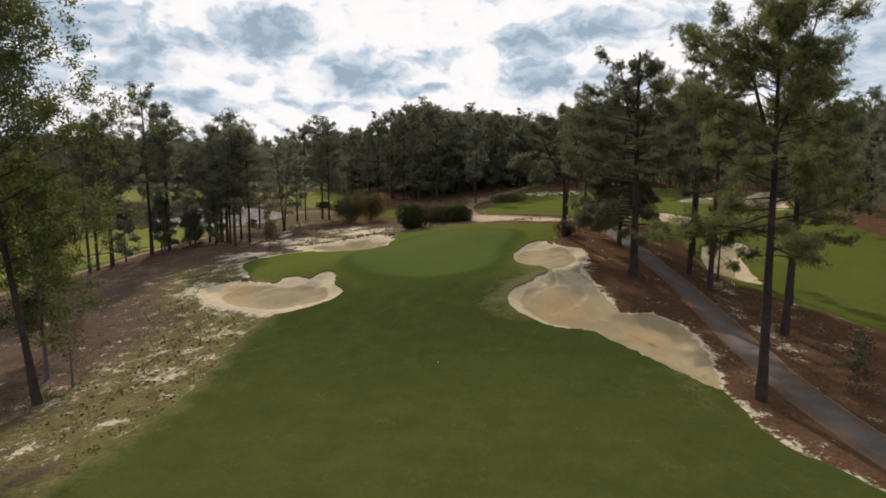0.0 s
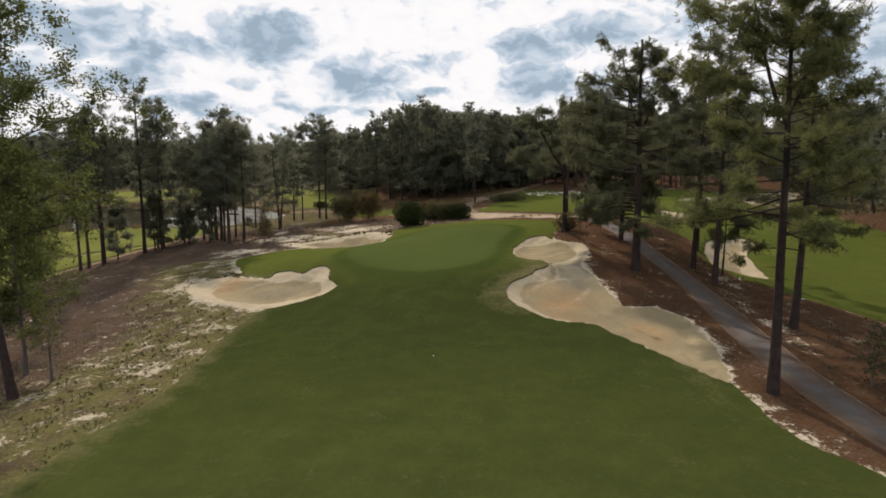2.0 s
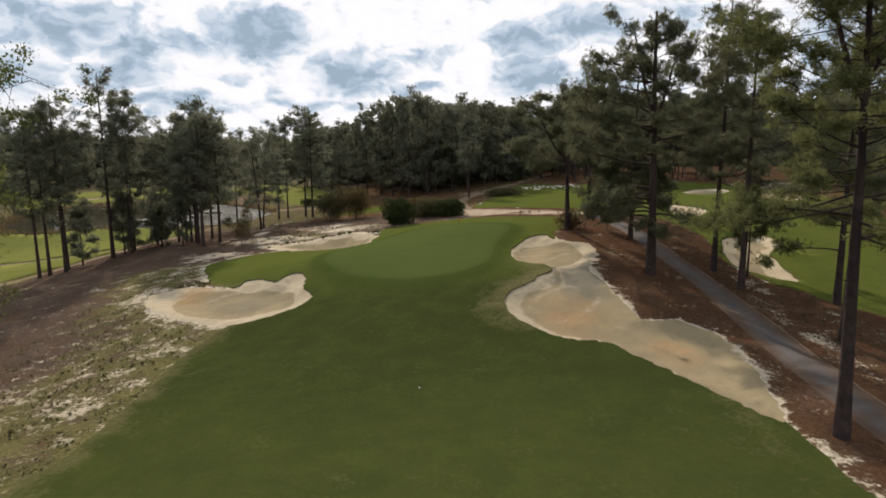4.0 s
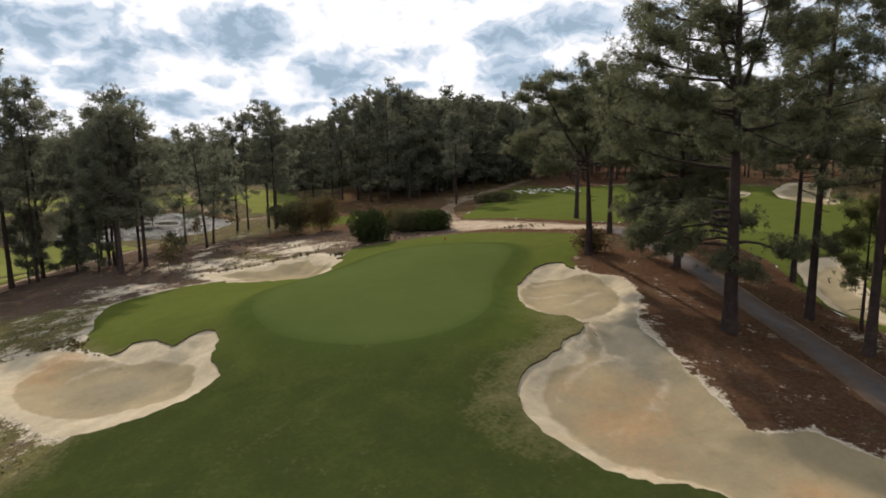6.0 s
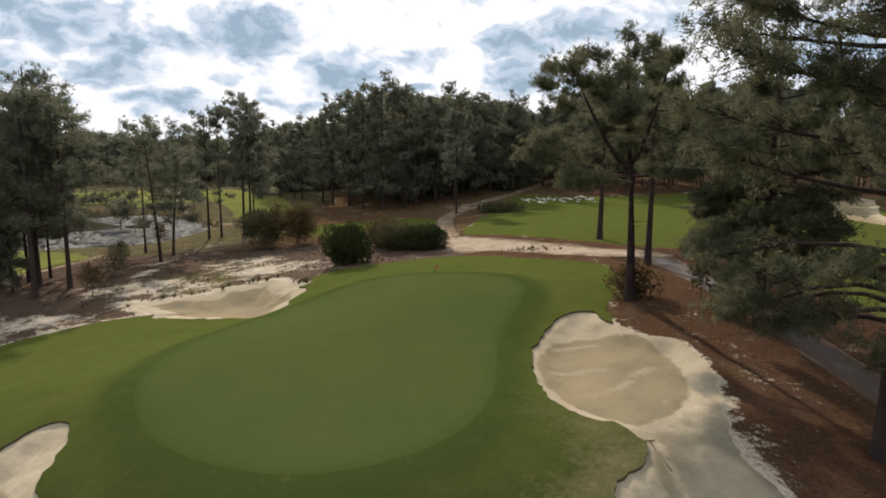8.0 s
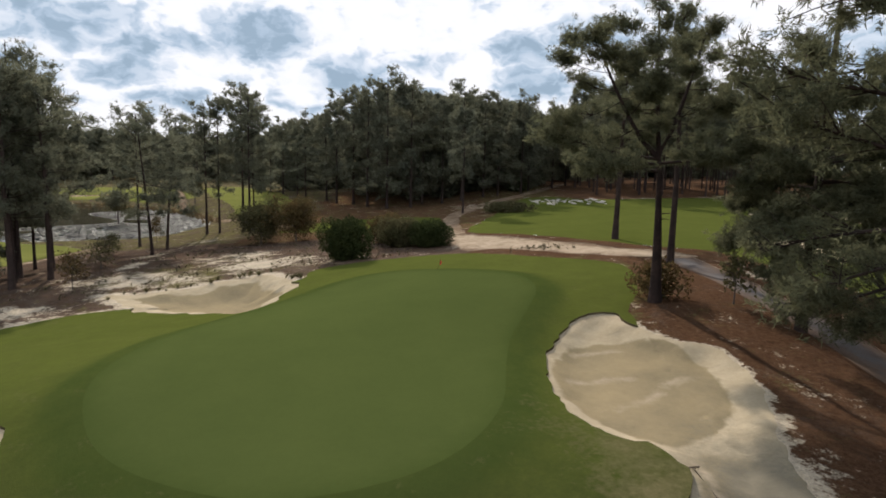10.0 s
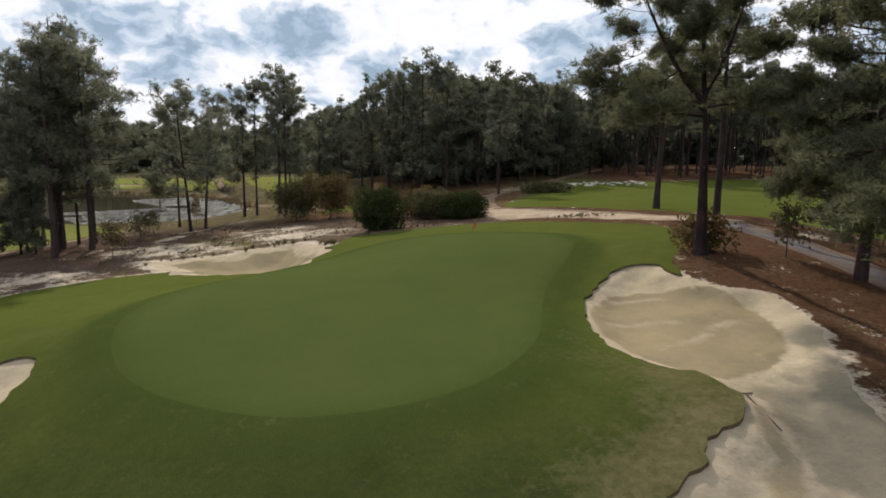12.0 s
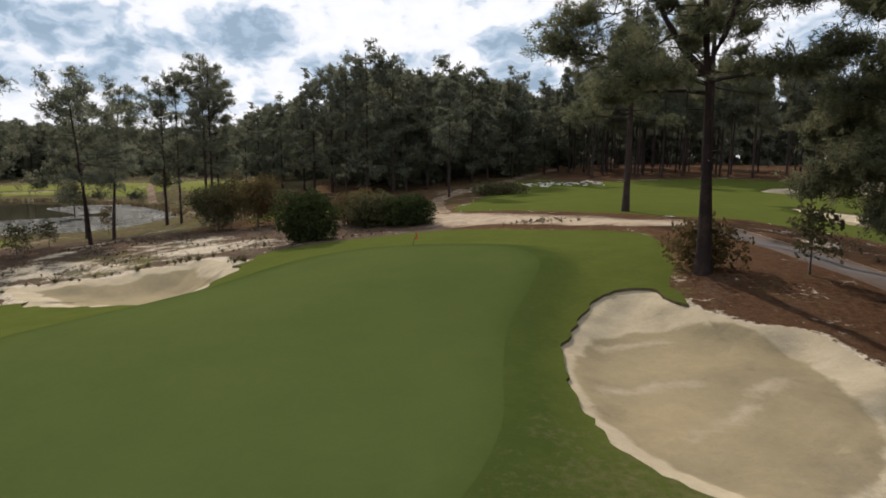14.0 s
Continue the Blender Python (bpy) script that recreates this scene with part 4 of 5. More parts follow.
# pines along the cart path
pine(17.5, 31.9, 11, 20.6, 0.60, 0.40, 4.3, "tall pine leaning over the bunker end, bare lower trunk", needles=M_NEEDLE2, lean=(-1.0, 0.1),
     forks=((0.68, 0.3, 1.9, 0.97), (0.66, 3.0, 2.0, 0.95)), fork_limbs=11, low=((9.2, 2.6, 3.6, -0.2), (8.2, 0.6, 3.4, -0.3)), **{**NEAR, "limbs": 50, "twigs": 12})
pine(24.6, 43.0, 12, 19.5, 0.58, 0.34, 4.4, TALL, **NEAR)
pine(17.35, 55.8, 13, 20.0, 0.80, 0.42, 3.3, "broad old pine with heavy low limbs beside the cart path", lean=(-0.8, 0.3), forks=((0.60, 0.4, 1.9, 0.86), (0.62, 3.1, 1.8, 0.94)), fork_limbs=10,
     low=((4.6, 2.9, 3.6, -0.75), (4.8, -0.5, 2.6, -0.9), (3.6, -1.6, 2.0, -0.6), (6.4, 3.6, 3.6, -0.5), (5.5, 1.0, 2.8, -0.3), (4.2, -2.4, 2.2, -0.7), (5.0, 3.2, 3.0, -0.9), (5.6, 2.75, 4.8, -1.05, 1.0), (5.9, 2.4, 5.2, -1.0, 1.0), (6.2, 3.0, 5.2, -1.0, 1.0), (5.2, 2.1, 4.4, -1.1, 0.9), (6.8, 2.6, 6.0, -0.7, 1.0),
          (8.6, 2.9, 6.2, 0.30), (10.0, 2.7, 6.4, 0.25), (11.5, 3.3, 6.2, 0.2), (13.2, 3.0, 5.4, 0.3), (14.8, 2.8, 4.6, 0.3), (12.5, 3.9, 4.8, 0.3), (10.5, 0.2, 4.2, 0.3), (12.4, -0.6, 3.8, 0.3), (9.4, -2.2, 4.0, 0.1), (14.0, 3.4, 5.4, 0.2), (13.0, 2.5, 5.8, 0.2), (15.8, 2.6, 4.6, 0.25), (11.2, -2.6, 4.6, 0.2)),
     **{**NEAR, "limbs": 32})
pine(23.9, 59.4, 14, 22.0, 0.52, 0.36, 3.6, TALL, low=((4.2, 1.2, 2.4, -0.7), (4.8, -1.6, 2.2, -0.6)), **{**NEAR, "limbs": 36})
pine(23.7, 54.0, 15, 20.3, 0.54, 0.40, 3.6, TALL, low=((5.2, 0.2, 3.0, -0.8), (5.8, 0.5, 2.6, -0.9)), **{**NEAR, "limbs": 36})
pine(13.65, 71.0, 16, 8.0, 0.66, 0.92, 1.6, "forked pine with rust-leaved scrub at its foot", lean=(-0.35, 0.1), fork_limbs=18, fork_crown=0.16,
     forks=((0.90, 2.95, 3.3, 1.60, 0.2, 13, 3.7), (0.94, 0.25, 2.2, 1.72, 0.34, 9, 2.7), (0.92, 3.6, 0.7, 1.78, 0.26, 12, 3.0)), low=((7.2, 3.0, 5.2, 0.25), (6.9, 3.7, 4.0, -0.5), (6.6, 2.6, 3.6, -0.4), (7.0, -0.8, 3.2, -0.2)),
     **{**NEAR, "limbs": 2})
pine(18.2, 81.5, 17, 15.2, 0.52, 0.50, 3.4, TALL, **NEAR)
pine(18.3, 95.4, 18, 15.2, 0.58, 0.46, 4.0, TALL, low=((7.0, 3.2, 4.5, -0.4), (7.6, 2.6, 4.0, -0.2)), **NEAR)
pine(19.2, 67.7, 19, 18.0, 0.50, 0.62, 3.4, "dark pine with drooping low foliage beside the cart path",
     low=[(3.8 + 0.29 * k, 2.4 * k + 0.4, 3.5 - 0.03 * k, -0.80 + 0.05 * k, 2.6) for k in range(27)] + [(3.4 + 0.28 * k, 2.4 * k + 1.3, 2.9, -1.25 + 0.04 * k, 2.2) for k in range(15)], **{**NEAR, "limbs": 9})
pine(26.2, 58.2, 20, 7.2, 0.22, 0.30, 2.0, "slender young pine among sandy rough", needles=M_NEEDLE2, **{**NEAR, "limbs": 18})
pine(29.5, 51.5, 21, 17.0, 0.55, 0.30, 4.0, TALL, needles=M_NEEDLE2, low=((4.0, 2.8, 4.0, -0.5),), **NEAR)
pine(27.0, 66.5, 22, 18.0, 0.42, 0.36, 4.2, TALL, **NEAR)
# pines along the bank
LEFT = [(-49.1, 81.6, 20.5, 0.42), (-49.0, 83.4, 21.0, 0.44), (-47.7, 84.6, 21.9, 0.42), (-45.3, 91.5, 25.0, 0.55), (-44.6, 96.0, 23.4, 0.44), (-46.6, 107.3, 17.5, 0.40),
        (-39.6, 99.7, 16.5, 0.36), (-37.2, 97.0, 18.0, 0.38), (-34.2, 93.2, 20.0, 0.44), (-31.1, 87.8, 17.2, 0.50), (-30.0, 90.9, 16.6, 0.44), (-29.4, 107.5, 15.5, 0.36),
        (-31.6, 116.0, 16.5, 0.36), (-38.8, 123.5, 17.5, 0.36), (-34.0, 135.0, 20.0, 0.42), (-32.3, 135.8, 21.0, 0.36), (-28.4, 135.2, 22.6, 0.48), (-26.2, 131.5, 21.0, 0.42), (-27.4, 137.5, 19.0, 0.36),
        (-43.6, 93.4, 20.0, 0.36), (-35.9, 95.6, 17.0, 0.34), (-33.0, 95.9, 18.0, 0.36), (-48.6, 86.6, 19.0, 0.36), (-38.4, 101.4, 15.0, 0.32), (-32.7, 90.4, 15.2, 0.34)]
for i, (x, y, h, g) in enumerate(LEFT):
    pine(x, y, 40 + i, h, g, (0.34, 0.40, 0.28)[i % 3], 3.4 + 0.35 * (i % 4), "slim tall pine on the bank above the pond", "pines on the bank", M_NEEDLE_HAZE, lean=((1.6, 0.3) if i == 12 else (-1.2 if i == 11 else 0.0, 0.0)),
         limbs=38, twigs=8, tufts=5, count=8, length=0.30, width=0.09, clump=0.62, sides=6, loose=0.10, top_flat=0.85)
# underwood and young trees among them
for i, (x, y, h, r) in enumerate([(-45.0, 94.0, 9, 1.7), (-46.2, 97.5, 9, 1.6), (-35.2, 91.0, 8.5, 1.5), (-40.5, 96.0, 6, 1.4), (-47.5, 88.0, 8, 1.7), (-43, 100, 8, 1.5)]):
    pine(x, y, 70 + i, h, 0.24, 0.12, r, "bushy young pine in the shade of taller pines", "young pines on the bank", M_NEEDLE_HAZE, limbs=26, twigs=5, tufts=6, count=7, length=0.36, width=0.11, clump=0.5, sides=5, bare=0, loose=0.12)


def broadleaf(x, y, seed, h, girth, crown, radius, label, n_leaf, size, group="", material=None, bark=None, lean=(0, 0), spread=0.5, name="broadleaf_tree", limbs=18, twigs=9):
    """A leafy tree: trunk, rising limbs, and leaves in loose sprays."""
    rng = np.random.default_rng(seed)
    s = np.linspace(0, 1, 9)
    wob = np.cumsum(rng.normal(0, 0.015 * h / 9, (9, 2)), 0)
    stem = np.column_stack([lean[0] * s + wob[:, 0], lean[1] * s + wob[:, 1], h * 0.95 * s])
    r = girth / 2 * (1 - 0.85 * s)
    r[0] *= 1.3
    wood = [tube(np.vstack([stem[:1] - [[0, 0, 0.2]], stem]), np.r_[r[0] * 1.15, r], 8)]
    branch, C = [], []
    for i in range(limbs):
        u = (i + rng.uniform(0, 1)) / limbs
        at = crown + (0.97 - crown) * u
        p0 = np.array([np.interp(at, s, stem[:, k]) for k in range(3)])
        L = radius * (0.5 + 0.6 * math.sin(math.pi * min(1, 0.25 + 0.75 * u))) * rng.uniform(0.6, 1.15)
        az = i * 2.4 + rng.normal(0, 0.4)
        line = limb_line(rng, p0, az, 0.35 + 0.5 * u, L, -0.15, 6)
        t = np.linspace(0, 1, 6)
        branch.append(tube(line, np.maximum(0.01, girth * 0.16 * (1 - u * 0.6) * (1 - 0.9 * t)), 5))
        for k in range(twigs):
            a0 = rng.uniform(0.25, 1)
            p1 = np.array([np.interp(a0, t, line[:, c]) for c in range(3)])
            p2 = p1 + rng.normal(size=3) * min(L * 0.16, 1.0)
            branch.append(tube(np.array([p1, p2]), np.array([0.02, 0.006]), 3))
            m = max(3, n_leaf // (limbs * twigs))
            C.append(p2 + rng.normal(size=(m, 3)) * spread * np.array([1, 1, 0.8]))
    ob = new(name)
    ob.location = (x, y, ground_z(x, y) - 0.05)
    part("trunk", mesh_of("trunk", *join(*wood, *branch), bark or M_BARK2, True), ob)
    part("crown", mesh_of("crown", *leaves(rng, np.concatenate(C), size), material or M_LEAF), ob)
    return tagged(ob, label, "tree", group)


broadleaf(-24.1, 34.3, 3, 24.5, 0.46, 0.36, 7.4, "tall airy broadleaf tree with small yellowish green leaves", 60000, 0.10, lean=(-2.0, -0.3), spread=0.28, limbs=34, twigs=20, bark=M_BARK)
broadleaf(-27.0, 39.5, 4, 15.5, 0.30, 0.18, 3.0, "leafy weeping tree with yellowish green foliage", 18000, 0.10, spread=0.26, limbs=26, twigs=14)
broadleaf(-31.5, 47.0, 6, 14.0, 0.28, 0.2, 3.0, "leafy young tree with grey-green foliage", 18000, 0.09, spread=0.28, limbs=22, twigs=14)
broadleaf(-23.8, 37.3, 5, 4.0, 0.20, 0.40, 1.5, "bare brown sapling with few dry leaves", 420, 0.07, material=M_RUST, name="sapling", limbs=10, spread=0.25)
broadleaf(17.7, 71.1, 7, 2.5, 0.09, 0.3, 0.9, "thin oak sapling with rusty leaves in pine straw", 700, 0.10, material=M_SHRUB2, name="sapling", limbs=10, spread=0.18)
broadleaf(23.4, 33.1, 8, 3.6, 0.10, 0.15, 0.8, "thin green sapling on sandy ground", 600, 0.10, material=M_SHRUB2, name="sapling", limbs=12, spread=0.18)
broadleaf(26.2, 77.5, 9, 2.6, 0.09, 0.2, 0.9, "thin green sapling beside the fairway", 600, 0.10, material=M_SHRUB2, name="sapling", limbs=10, spread=0.18)
for i, (x, y, h) in enumerate([(-28.4, 95.6, 2.3), (-25.8, 87.0, 2.8), (-36.5, 112.5, 2.4), (-38.4, 127.7, 3.6)]):
    broadleaf(x, y, 90 + i, h, 0.09, 0.3, 1.3, "small rusty oak scrub on the sandy bank", 900, 0.10, "oak scrub", M_RUST if i % 2 else M_SHRUB2, name="oak_scrub", limbs=10, spread=0.25)


for i, (x, y, z, h) in enumerate([(-58.0, 154.0, POND_Z - 0.15, 5.5), (-55.7, 183.8, None, 4.2)]):
    t_ = broadleaf(x, y, 130 + i, h, 0.3, 0.45, 2.0, "small dark tree standing beside the pond", 2600, 0.16, "trees by the pond", M_SHRUB2, name="small_tree", limbs=14, spread=0.4)
    if z is not None:
        t_.location.z = z


def shrub(x, y, seed, rx, ry, h, label, n, size, material, name="shrub", lobes=7):
    """A rounded leafy shrub: several lobes of leaves on short stems."""
    rng = np.random.default_rng(seed)
    C, wood = [], []
    for i in range(lobes):
        a = i * 2.4
        k = 0.55 * math.sqrt(i / lobes)
        c = np.array([math.cos(a) * rx * k, math.sin(a) * ry * k, h * rng.uniform(0.34, 0.54)])
        v = unit(rng.normal(size=(n // lobes, 3)))
        rad = rng.uniform(0.5, 1.05, (len(v), 1)) ** 0.6 * (1 + 0.22 * np.sin(v[:, :1] * 5 + i) * np.cos(v[:, 2:] * 6 + 2 * i))
        p = c + v * rad * np.array([rx * 0.58, ry * 0.58, h * 0.5])
        C.append(p[p[:, 2] > 0.03])
        wood.append(tube(np.array([[c[0] * 0.2, c[1] * 0.2, -0.1], c * [0.6, 0.6, 0.5], c]), np.array([0.07, 0.05, 0.02]), 5))
    ob = new(name)
    ob.location = (x, y, ground_z(x, y) - 0.05)
    part("stems", mesh_of("stems", *join(*wood), M_BARK2, True), ob)
    part("foliage", mesh_of("foliage", *leaves(rng, np.concatenate(C), size), material), ob)
    return tagged(ob, label, "shrub")


shrub(-5.6, 93.2, 1, 2.5, 2.3, 3.7, "large dense dark evergreen shrub behind the green", 20000, 0.10, M_SHRUB)
shrub(-1.2, 99.2, 2, 2.6, 2.2, 2.9, "dark olive shrub in the group behind the green", 12000, 0.10, M_SHRUB2)
shrub(1.7, 97.6, 3, 2.2, 2.0, 2.5, "dark green shrub beside the sandy road", 12000, 0.10, M_SHRUB)
shrub(-3.0, 102.5, 4, 2.4, 2.0, 3.0, "reddish olive shrub behind the green", 10000, 0.10, M_RUST)
broadleaf(-18.5, 111.5, 61, 3.3, 0.2, 0.25, 3.4, "spreading olive green small tree behind the green", 14000, 0.10, material=M_SHRUB2, name="small_tree", limbs=20, spread=0.45)
broadleaf(-14.4, 111.5, 62, 3.6, 0.2, 0.30, 3.4, "small spreading tree with olive and rusty leaves", 14000, 0.10, material=M_RUST, name="small_tree", limbs=20, spread=0.45)
shrub(14.1, 72.0, 5, 1.75, 1.1, 2.0, "rust-leaved oak scrub at the foot of the forked pine", 1600, 0.11, M_RUST, "oak_scrub")
shrub(12.9, 137.5, 6, 4.5, 3.0, 1.8, "low brown heath clump beside the far fairway", 2500, 0.2, M_SHRUB2)
shrub(19.5, 183.0, 8, 2.6, 2.4, 3.4, "dark shrub at the edge of the woods", 1500, 0.25, M_SHRUB)
shrub(-33.0, 158.0, 9, 2.2, 1.8, 1.7, "small dark shrub on the distant fairway", 1200, 0.2, M_SHRUB)

# ---- woods ----
WOOD = dict(limbs=40, twigs=7, tufts=6, count=5, length=0.50, width=0.21, clump=0.85, sides=5, bare=0, loose=0.12)
KINDS = []
for i in range(7):
    crown = (0.14, 0.35, 0.20, 0.46, 0.10, 0.25, 0.52)[i]
    KINDS.append((pine_arrays(200 + i, 24.0, 0.55, crown, 4.3, top_flat=(0.8, 0.6, 0.9, 0.8, 0.95, 0.7, 0.8)[i], **WOOD), crown))
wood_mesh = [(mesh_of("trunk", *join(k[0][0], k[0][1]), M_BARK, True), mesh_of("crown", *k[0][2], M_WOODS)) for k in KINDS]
DEEP = [pine_arrays(300 + i, 24.0, 0.5, 0.04, 4.6, limbs=22, twigs=4, tufts=5, count=3, length=1.5, width=0.95, clump=1.1, sides=4, bare=0, loose=0.5)[2] for i in range(4)]
rngw = np.random.default_rng(77)


def wood_tree(x, y, h, k, wide=1.0):
    ob = new("woodland_pine")
    part("trunk", wood_mesh[k][0], ob)
    part("crown", wood_mesh[k][1], ob)
    s = h / 24.0
    ob.matrix_basis = Matrix.LocRotScale((x, y, ground_z(x, y) - 0.2), Euler((0, 0, rngw.uniform(0, 6.28))), (s * wide, s * wide, s))
    return tagged(ob, "tall dark pine at the edge of the woods", "pine tree", "pines at the wood's edge")


# front of the woods, tree by tree
FRONT = [(-44, 203, 17), (-38, 197, 17.5), (-33, 190, 18), (-29, 184, 18.5), (-24, 178, 19), (-20, 172, 22.5), (-15.5, 167, 25), (-11.5, 162, 25), (-8.7, 157, 23.5), (-4.2, 156, 22.5), (-1, 161, 22),
         (3, 160, 21.6), (7, 165, 21.8), (11, 170, 21.8), (15, 173, 21.5), (19, 178, 20.5), (23, 183, 20), (28, 190, 19.5), (33, 198, 19), (38, 208, 19), (44, 222, 19)]
for i, (x, y, h) in enumerate(FRONT):
    wood_tree(x + rngw.uniform(-1, 1), y + rngw.uniform(-1, 1), h * rngw.uniform(0.94, 1.06), (0, 2, 4, 0, 5, 2, 4)[i % 7], 1.05)
wood_tree(5.8, 138.7, 17.2, 1, 0.95)
# open grove beyond the far fairway
for i in range(76):
    x, y = (34 + rngw.uniform(0, 34), 168 + rngw.uniform(0, 30)) if i < 34 else (70 + rngw.uniform(0, 28), 164 + rngw.uniform(0, 30)) if i > 63 else (46 + rngw.uniform(0, 62), 198 + rngw.uniform(0, 50))
    wood_tree(x, y, rngw.uniform(20, 24) if i < 34 or i > 63 else rngw.uniform(18, 23), (3, 6, 3)[i % 3], 0.8)
# edge of the woods beside the right fairway
for i in range(26):
    t = i / 25
    x = np.interp(t, [0, 0.3, 0.55, 0.8, 1], [57, 60, 66, 86, 100]) + rngw.uniform(0, 5)
    y = np.interp(t, [0, 0.3, 0.55, 0.8, 1], [30, 66, 98, 138, 180]) + rngw.uniform(-1.5, 1.5)
    wood_tree(x, y, rngw.uniform(18, 23), (0, 2, 4, 1)[i % 4], 1.0)
# trees of the far shore
for i in range(30):
    t = i / 29
    x = np.interp(t, [0, 0.4, 0.7, 1], [-125, -142, -138, -78]) + rngw.uniform(-4, 4)
    y = np.interp(t, [0, 0.4, 0.7, 1], [60, 190, 275, 305]) + rngw.uniform(-4, 4)
    wood_tree(x, y, rngw.uniform(17, 21.5), (0, 2, 4, 1)[i % 4], 1.05)
# the depth of the woods behind, beyond counting
deep_V, deep_F, deep_k = [], [], 0


def deep(x, y, h):
    global deep_k
    V, F = DEEP[rngw.integers(4)]
    a, s = rngw.uniform(0, 6.28), h / 24.0
    R = np.array([[math.cos(a), -math.sin(a), 0], [math.sin(a), math.cos(a), 0], [0, 0, 1]])
    V = V[F.ravel()] @ R.T * s * [1.12, 1.12, 1] + [x, y, ground_z(x, y)]
    deep_V.append(V), deep_F.append(np.arange(len(V)).reshape(-1, 3) + deep_k)
    deep_k += len(V)


for i in range(110):
    t, back = rngw.random(), rngw.uniform(5, 55)
    x = np.interp(t, [0, 0.25, 0.5, 0.75, 1], [-50, -22, -4, 18, 46]) + back * 0.15
    y = np.interp(t, [0, 0.25, 0.5, 0.75, 1], [206, 176, 160, 180, 226]) + back
    deep(x, y, np.interp(t, [0, 0.22, 0.34, 0.5, 0.75, 1], [17.5, 20, 24.5, 22.5, 20.5, 19.5]) * rngw.uniform(0.85, 1.04))
for i in range(70):
    t, back = rngw.random(), rngw.uniform(6, 45)
    deep(np.interp(t, [0, 0.3, 0.55, 0.8, 1], [60, 64, 70, 90, 106]) + back, np.interp(t, [0, 0.3, 0.55, 0.8, 1], [10, 66, 98, 138, 190]), rngw.uniform(18, 23))
for i in range(120):
    x = rngw.uniform(38, 165)
    deep(x, 262 + rngw.uniform(0, 60), rngw.uniform(18, 23))
for i in range(170):
    t, back = rngw.random(), rngw.uniform(4, 55)
    deep(np.interp(t, [0, 0.4, 0.7, 1], [-129, -147, -142, -78]) - back * (1 - t * 0.6), np.interp(t, [0, 0.4, 0.7, 1], [30, 190, 278, 310]) + back * t, rngw.uniform(17, 21))
for i in range(60):
    deep(rngw.uniform(-85, -45), rngw.uniform(285, 330), rngw.uniform(16, 20))
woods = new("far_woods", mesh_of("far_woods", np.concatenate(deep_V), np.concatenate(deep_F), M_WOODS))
tagged(woods, "dense dark pine woods behind the course", "woods", kind="stuff")


# ---- ground plants, kind by kind ----
def scatter(name, label, cat, places, material, count, length, width, spread=0.7):
    C = np.column_stack([places, [ground_z(x, y) + 0.02 for x, y in places]])
    r_ = np.random.default_rng(len(places))
    s = r_.uniform(0.5, 1.4, len(C))
    V, F = blades(r_, C, np.tile([0, 0, 1.6], (len(C), 1)), count, length, width, spread)
    V = (V.reshape(len(C), -1, 3) - C[:, None]) * s[:, None, None] + C[:, None]
    return tagged(new(name, mesh_of(name, V.reshape(-1, 3), F, material)), label, cat, kind="stuff")


def keep_out(P, margin=0.3):
    ok = np.ones(len(P), bool)
    for name, S, kind, *_ in ZONES[:12]:
        ok &= ~inside(P, S)
    return P[ok]


r2 = np.random.default_rng(9)
west = np.column_stack([r2.uniform(-30, -14, 7600), r2.uniform(24, 70, 7600)])
west = west[np.array([noise.noise(Vector((x * 0.55, y * 0.55, 1))) > 0.05 for x, y in west])]
scatter("scrub_grass", "olive and tan scrub grass tufts on the rough", "grass", keep_out(west), M_TUFT, 10, 0.11, 0.05, 1.5)
west2 = np.column_stack([r2.normal(-19.5, 3.4, 340), r2.uniform(30, 62, 340)])
scatter("dark_scrub", "dark heathery tufts in the sandy rough", "grass", keep_out(west2), M_TUSSOCK, 22, 0.14, 0.055, 1.4)
clods = np.column_stack([r2.normal(-20.3, 1.7, 120), r2.normal(61.0, 0.8, 120)])
scatter("bank_scrub", "dark rusty tufts on the orange bunker bank", "grass", keep_out(clods), M_RUST, 16, 0.15, 0.06, 1.3)
rim = spline(B_BACK, True, 0.4)
rim = rim[(rim[:, 1] > 83.5) & (rim[:, 0] < -8)]
rim = np.concatenate([rim + r2.normal(0, 0.35, rim.shape) + [0.1, 0.5] for _ in range(2)])
rim = rim[r2.random(len(rim)) < 0.42]
scatter("bunker_edge_grass", "dark grass tufts along the bunker's back edge", "grass", keep_out(rim), M_TUSSOCK, 22, 0.42, 0.09)
back = np.column_stack([r2.uniform(-29, 0, 1300), r2.uniform(84, 110, 1300)])
back = back[np.array([noise.noise(Vector((x * 0.25, y * 0.25, 5))) > 0.0 for x, y in back])]
scatter("sand_grass", "tan and brown grass tufts on pale sand", "grass", keep_out(back), M_TUFT2, 9, 0.18, 0.07)
road = np.column_stack([r2.normal(11.0, 1.8, 60), r2.normal(91.2, 0.9, 60)])
scatter("road_scrub", "brown scrub clump on the sandy road", "grass", road, M_TUFT2, 12, 0.20, 0.06, 1.3)
east = np.column_stack([r2.uniform(22.5, 29, 700), r2.uniform(28, 84, 700)])
scatter("path_scrub", "dry brown tufts on sandy ground by the path", "grass", keep_out(east), M_TUFT2, 9, 0.16, 0.06)
sedge = np.column_stack([r2.uniform(-106, -38, 9000), r2.uniform(118, 192, 9000)])
sedge = sedge[(edge_dist(sedge, ZONES[ZI["pond"]][1]) < 1.6) & ((sedge[:, 0] < -62) | (sedge[:, 1] > 158))]
Cs = np.column_stack([sedge, np.full(len(sedge), POND_Z)])
Vs, Fs = blades(r2, Cs, np.tile([0, 0, 2.0], (len(Cs), 1)), 6, 0.9, 0.22, 0.5)
